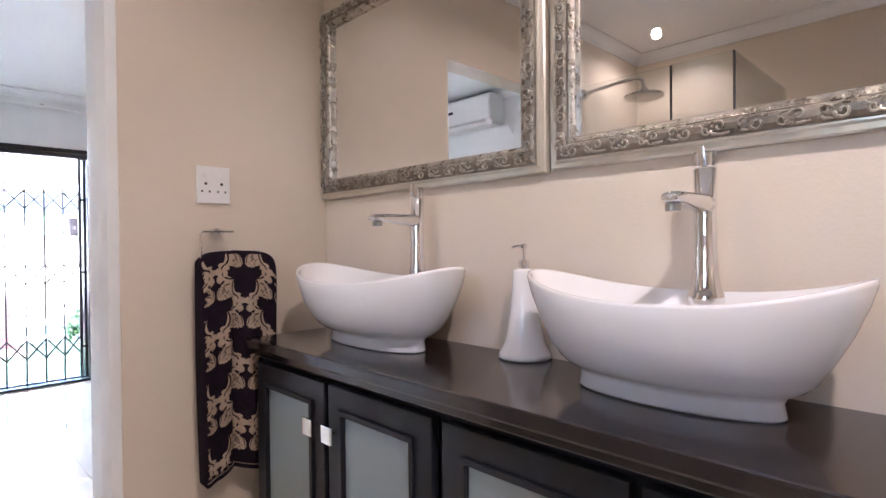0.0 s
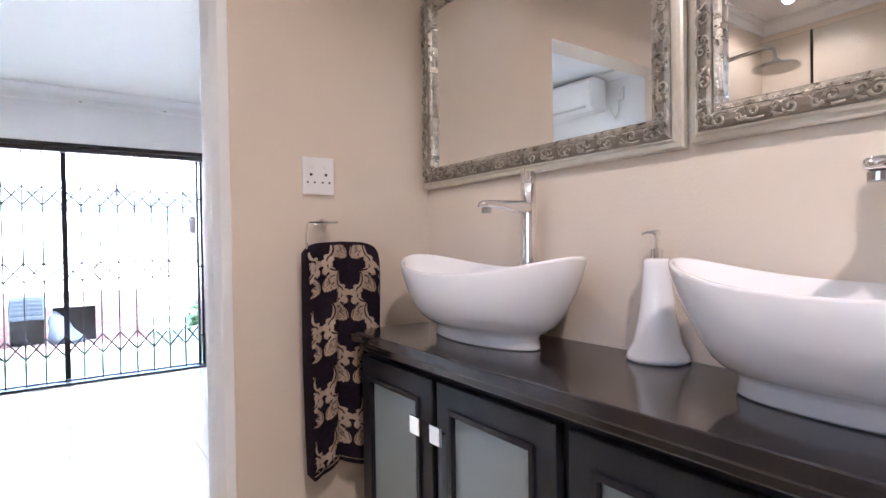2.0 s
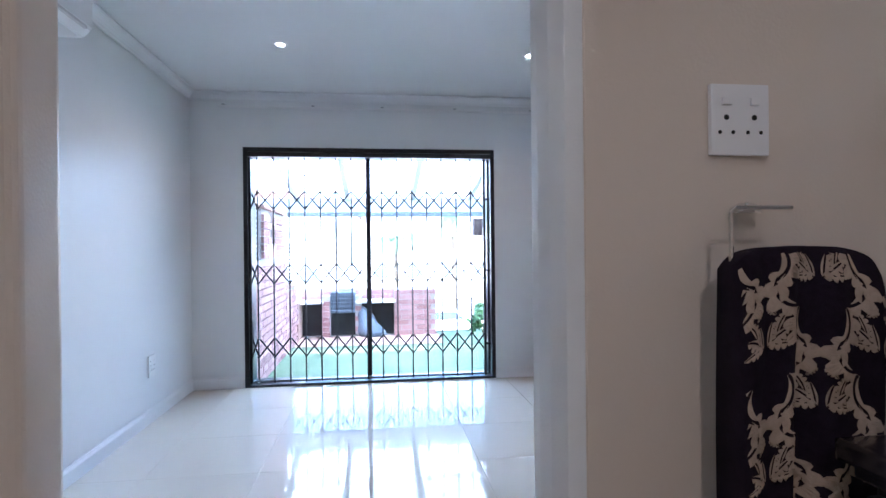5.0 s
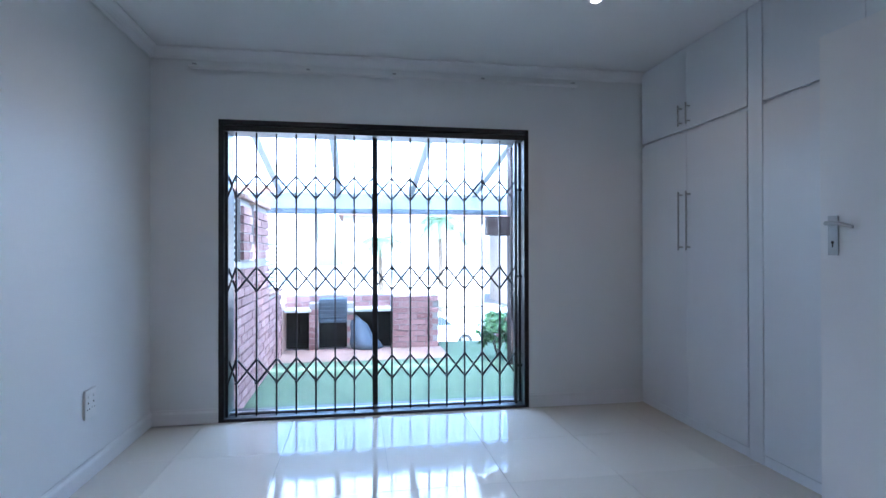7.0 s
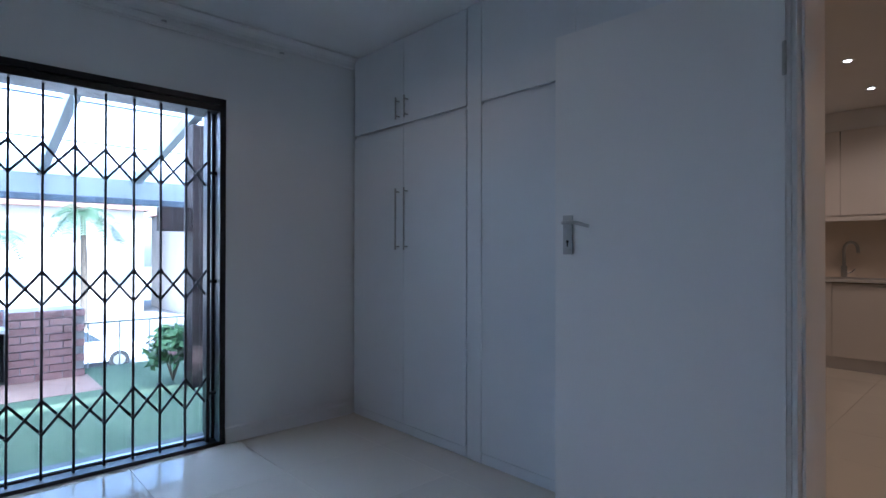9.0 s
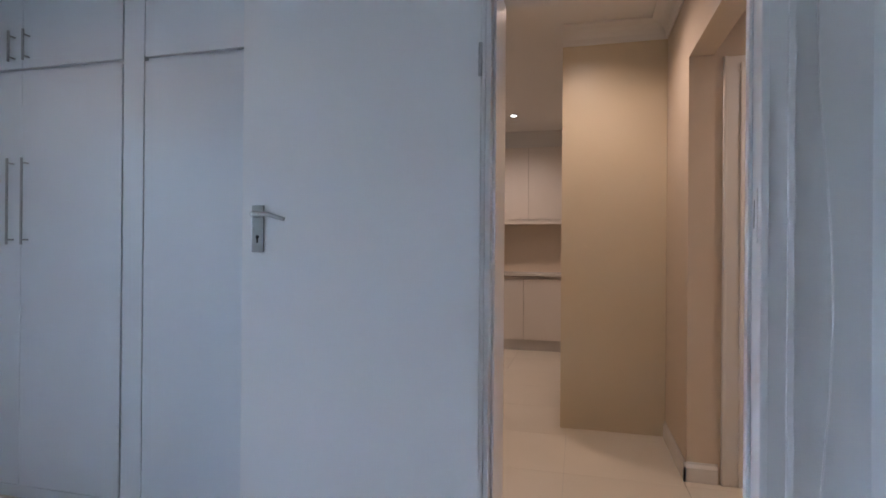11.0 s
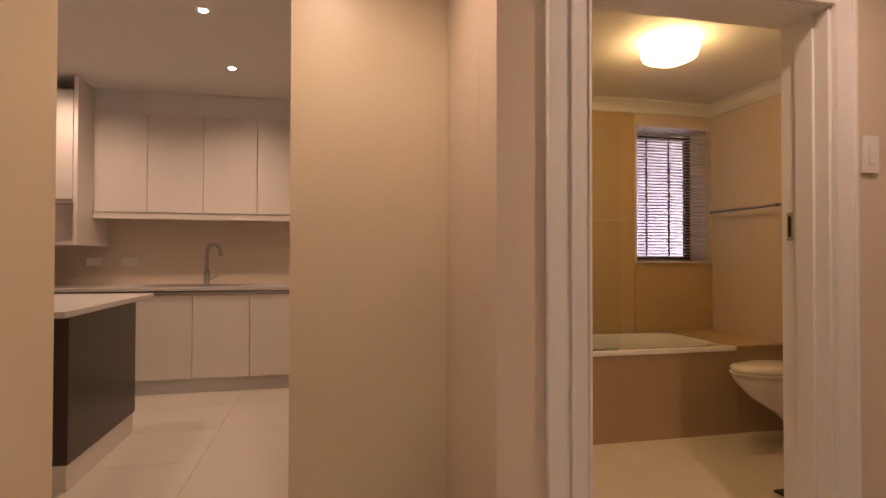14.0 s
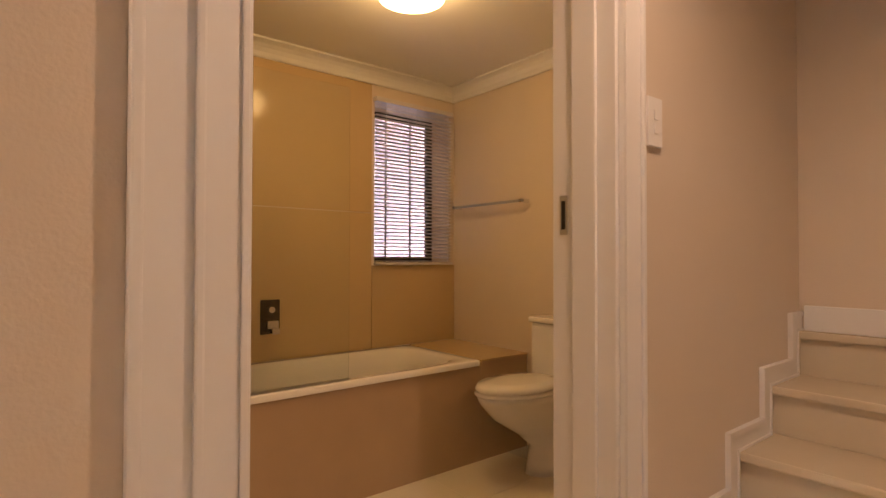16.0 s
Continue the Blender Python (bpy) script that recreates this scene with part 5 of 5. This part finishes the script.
br = thing("braai", (0.5, 9.8, -0.1), "outdoor red brick barbecue with pale slabs and recesses shaded black", "barbecue")
pbox("back_core", (-0.46, 1.58, 10.05, 10.2, -0.1, 0.585), mortar, br)
pbox("pillar_core", (-0.125, -0.01, 9.74, 10.05, -0.1, 0.50), mortar, br)
pbox("pillar_core", (0.36, 0.45, 9.74, 10.05, -0.1, 0.50), mortar, br)
pbox("wall_core", (0.94, 1.57, 9.74, 10.05, -0.1, 0.585), mortar, br)
pbox("slab", (-0.455, -0.10, 9.66, 10.05, 0.395, 0.43), slab_mat, br, 0.004, "pale slab")
pbox("slab", (0.37, 0.96, 9.66, 10.05, 0.395, 0.43), slab_mat, br, 0.004, "pale slab")
# black blocks put the shade of the openings into the colour
pbox("recess_shade", (-0.46, -0.125, 9.90, 10.04, -0.1, 0.395), black_hole, br, label="black block standing in for the recess's shade")
pbox("recess_shade", (-0.01, 0.36, 9.90, 10.04, -0.1, 0.25), black_hole, br, label="black block standing in for the recess's shade")
pbox("recess_shade", (0.45, 0.94, 9.90, 10.04, -0.1, 0.395), black_hole, br, label="black block standing in for the recess's shade")
pbox("firebox", (0.0, 0.355, 9.70, 10.04, 0.25, 0.30), tarp, br, 0.01, "blue-grey firebox")
for k in range(4):
    pbox("grill_bar", (0.0, 0.355, 9.70, 9.72, 0.33 + k * 0.055, 0.36 + k * 0.055), tarp, br, 0.004)
pbox("hood", (-0.005, 0.36, 9.72, 10.04, 0.30, 0.56), tarp, br, 0.02, "blue-grey hood")
kv = thing("covered_kettle", (0.62, 9.72, -0.1), "blue-grey covered kettle under the barbecue slab", "barbecue")
bm = bmesh.new()
add_lathe(bm, 0.62, 9.76, [(0.10, -0.098), (0.20, -0.09), (0.19, -0.02), (0.145, 0.10), (0.10, 0.21), (0.05, 0.31), (0.02, 0.34)], 18)
for v in bm.verts:
    v.co += Vector((noise.noise(v.co * 9), noise.noise(v.co * 9 + Vector((5, 0, 0))), 0)) * 0.04 - Vector((0.38 * (v.co.z + 0.1), 0, 0))
part("cover", bm, tarp, kv, smooth=True)

pg = thing("pergola", (0.8, 9, 2.0), "white timber pergola with rafters under a translucent roof", "pergola")
pbox("front_beam", (-1.2, 3.2, 10.46, 10.56, 1.785, 2.03), beam_white, pg, 0.004)
pbox("gutter", (-1.2, 3.2, 10.38, 10.455, 1.725, 1.80), tarp, pg, 0.01, "grey gutter")
for x in (-0.58, 0.23, 1.28, 2.23):
    bm = bmesh.new()
    add_prism(bm, [(6.76, 2.86), (6.76, 2.74), (10.45, 2.0), (10.45, 2.12)], "x", x - 0.04, x + 0.04)
    part("rafter", bm, beam_white, pg)
for y, z in ((7.6, 2.74), (8.8, 2.50), (9.8, 2.30)):
    pbox("batten", (-1.2, 3.2, y, y + 0.03, z, z + 0.03), beam_white, pg)
bm = bmesh.new()
add_prism(bm, [(6.76, 2.885), (6.76, 2.88), (10.6, 2.165), (10.6, 2.17)], "x", -1.2, 3.2)
part("roof_sheet", bm, roof_sheet, pg, "translucent white roof sheet")
pp = thing("timber_post", (2.3, 8.5, 0), "dark timber veranda post on the lawn edge", "post")
pbox("post", (2.20, 2.36, 8.42, 8.58, -0.1, 2.36), wood_post, pp, 0.006)
pbox("bracket", (1.94, 2.199, 8.45, 8.60, 1.36, 1.58), wood_post, pp, 0.006)


def leafy(name, c, r, n, label, size=0.05):
    t = thing(name, c, label, "plant")
    bm = bmesh.new()
    rnd = random.Random(5)
    for k in range(9):
        a = rnd.uniform(0, 6.28)
        add_tube(bm, [(c[0], c[1], c[2]), (c[0] + 0.3 * r * math.cos(a), c[1] + 0.3 * r * math.sin(a), c[2] + r), (c[0] + r * 0.8 * math.cos(a), c[1] + r * 0.8 * math.sin(a), c[2] + r * rnd.uniform(1.2, 2.2))], [0.008, 0.005, 0.002], 5)
    part("stems", bm, bark, t)
    bm = bmesh.new()
    for k in range(n):
        a, e, q = rnd.uniform(0, 6.28), rnd.uniform(-0.7, 1.4), r * rnd.uniform(0.4, 1.1)
        p = Vector((c[0] + q * math.cos(a) * math.cos(e), c[1] + q * math.sin(a) * math.cos(e), c[2] + r * 1.2 + q * math.sin(e)))
        u = Vector((rnd.uniform(-1, 1), rnd.uniform(-1, 1), rnd.uniform(-0.6, 0.6))).normalized() * size
        w = u.orthogonal().normalized() * size * 0.45
        v = [bm.verts.new(p + d) for d in (-u, -w * 0.9 - u * 0.1, u, w)]
        bm.faces.new(v)
    part("foliage", bm, leaf_mat, t)


leafy("garden_shrub", (2.14, 8.78, -0.08), 0.24, 240, "green leafy shrub beside the dark timber post", 0.06)
gp = thing("brick_pier", (2.50, 9.95, -0.1), "low red brick pier at the end of the lawn", "pier")
pbox("core", (2.41, 2.60, 9.88, 10.05, -0.1, 0.31), mortar, gp)
fence = thing("garden_fence", (2.2, 10.08, -0.1), "thin pale metal garden fence", "fence")
for k in range(5):
    bm = bmesh.new()
    add_rod(bm, (1.66 + k * 0.30, 10.08, -0.101), (1.66 + k * 0.30, 10.08, 0.39), 0.007, 6)
    part("picket", bm, steel, fence)
pbox("top_rail", (1.6, 3.1, 10.07, 10.09, 0.38, 0.395), steel, fence)


def parked_car(x, y, z):
    t = thing("parked_car", (x, y, z), "white parked hatchback on the street below", "car")
    bm = bmesh.new()
    add_prism(bm, [(x - 2.0, z + 0.3), (x - 2.05, z + 0.75), (x - 1.7, z + 0.98), (x - 1.1, z + 1.42), (x + 0.3, z + 1.46), (x + 1.0, z + 1.0), (x + 1.9, z + 0.85), (x + 2.0, z + 0.4), (x + 1.9, z + 0.28)], "y", y, y + 1.65)
    bmesh.ops.bevel(bm, geom=bm.edges[:], offset=0.05, segments=2, affect="EDGES")
    part("body", bm, car_paint, t)
    bm = bmesh.new()
    add_prism(bm, [(x - 1.45, z + 1.02), (x - 1.05, z + 1.36), (x + 0.25, z + 1.38), (x + 0.75, z + 1.02)], "y", y - 0.004, y + 1.654)
    part("window_band", bm, window_dark, t)
    for cx in (-1.3, 1.25):
        for cy in (y - 0.01, y + 1.46):
            bm = bmesh.new()
            add_rod(bm, (x + cx, cy, z + 0.32), (x + cx, cy + 0.2, z + 0.32), 0.32, 24)
            w = part("wheel", bm, rubber, t)
            bm = bmesh.new()
            add_rod(bm, (x + cx, cy - 0.004, z + 0.32), (x + cx, cy + 0.204, z + 0.32), 0.19, 16)
            part("rim", bm, steel, w)


parked_car(3.75, 24.6, -2.93)


def far_house(x, y, w, d, h, storeys, label, roof=1.2):
    t = thing("house", (x, y, -2.95), label, "house")
    z0 = -2.95
    pbox("wall", (x - w / 2, x + w / 2, y, y + d, z0, z0 + h), render_mat, t)
    bm = bmesh.new()
    add_prism(bm, [(x - w / 2 - 0.4, z0 + h), (x + w / 2 + 0.4, z0 + h), (x + w / 2 - w * 0.2, z0 + h + roof), (x - w / 2 + w * 0.2, z0 + h + roof)], "y", y - 0.4, y + d + 0.4)
    part("roof", bm, roof_mat, t)
    n = max(2, int(w / 2.6))
    for s in range(storeys):
        for k in range(n):
            cx = x - w / 2 + w * (k + 0.5) / n
            zz = z0 + 1.9 + s * 2.9
            f = pbox("window", (cx - 0.6, cx + 0.6, y - 0.05, y + 0.02, zz, zz + 1.3), beam_white, t)
            pbox("pane", (cx - 0.52, cx + 0.52, y - 0.07, y - 0.045, zz + 0.08, zz + 1.22), house_glass, f)
    return t


far_house(-9, 38, 13, 8, 7.1, 2, "pale two-storey house with a tiled roof across the street")
far_house(5, 44, 11, 8, 6.9, 2, "pale two-storey house with a tiled roof beyond the palm")
far_house(18, 40, 12, 8, 6.7, 2, "pale house with balconies beyond the street")


def palm(x, y, h, seed):
    t = thing("palm_tree", (x, y, -2.95), "slender palm tree with drooping fronds", "tree")
    rnd = random.Random(seed)
    bm = bmesh.new()
    add_tube(bm, [(x, y, -2.95), (x + 0.08, y, -2.95 + h * 0.5), (x + 0.02, y, -2.95 + h)], [0.16, 0.12, 0.09], 10)
    part("trunk", bm, bark, t)
    bm = bmesh.new()
    c = Vector((x + 0.02, y, -2.95 + h))
    for k in range(24):
        a, up, ln = k * 2.4, rnd.uniform(0.1, 1.0), rnd.uniform(1.0, 1.5)
        pts = [c + Vector((math.cos(a) * ln * s, math.sin(a) * ln * s, up * s * ln * 0.9 - 1.1 * s * s * ln)) for s in (0, 0.25, 0.5, 0.75, 1.0)]
        side = Vector((-math.sin(a), math.cos(a), 0))
        for p, q in zip(pts, pts[1:]):
            for m in range(5):
                o = p.lerp(q, m / 5)
                for s in (-1, 1):
                    tip = o + side * s * 0.32 + Vector((math.cos(a) * 0.12, math.sin(a) * 0.12, -0.16))
                    bm.faces.new([bm.verts.new(v) for v in (o, o + (q - p) * 0.12, tip)])
    part("crown", bm, palm_mat, t)


palm(4.27, 27, 5.6, 1)
palm(1.6, 29, 4.7, 2)
palm(-5, 30, 5.3, 3)

# pieces last: floor tiles, then bricks
bpy.context.view_layer.update()
bm = bmesh.new()
TS = 0.598
add_box(bm, 0, TS, 0, TS, -0.0065, 0)
tm = bpy.data.meshes.new("floor_tile")
bmesh.ops.recalc_face_normals(bm, faces=bm.faces[:])
bm.to_mesh(tm)
bm.free()
tm.materials.append(tile_mat)
for i in range(15):
    for j in range(14):
        x0, y0 = -1.15 + i * 0.60, -1.35 + j * 0.60
        if x0 > 7.6 or (y0 + 0.6 > 6.74 and not -0.6 < x0 < 8):
            continue
        if y0 < -0.1 and x0 > 1.9 or (x0 < -1.2):
            continue
        sy = min(1.0, (6.585 - y0) / TS)
        if sy < 0.05:
            continue
        ob = new("floor_tile", tm)
        ob.parent = slab
        ob.location = (x0, y0, 0)
        ob.scale = (1, sy, 1)
brick_face(bw, 6.78, 8.48, -0.10, 1.09, -0.462, "y")
brick_face(bw, 8.50, 9.44, -0.10, 0.69, -0.462, "y")
brick_face(bw, 7.21, 7.59, 1.11, 1.615, -0.462, "y")
brick_face(bw, 7.80, 8.48, 1.11, 1.615, -0.462, "y")
brick_face(br, -0.46, 1.57, 0.42, 0.585, 10.02, "x")
brick_face(br, -0.125, -0.01, -0.1, 0.50, 9.71, "x")
brick_face(br, 0.36, 0.45, -0.1, 0.50, 9.71, "x")
brick_face(br, 0.94, 1.57, -0.1, 0.585, 9.71, "x")
brick_face(gp, 2.41, 2.60, -0.1, 0.31, 9.85, "x")
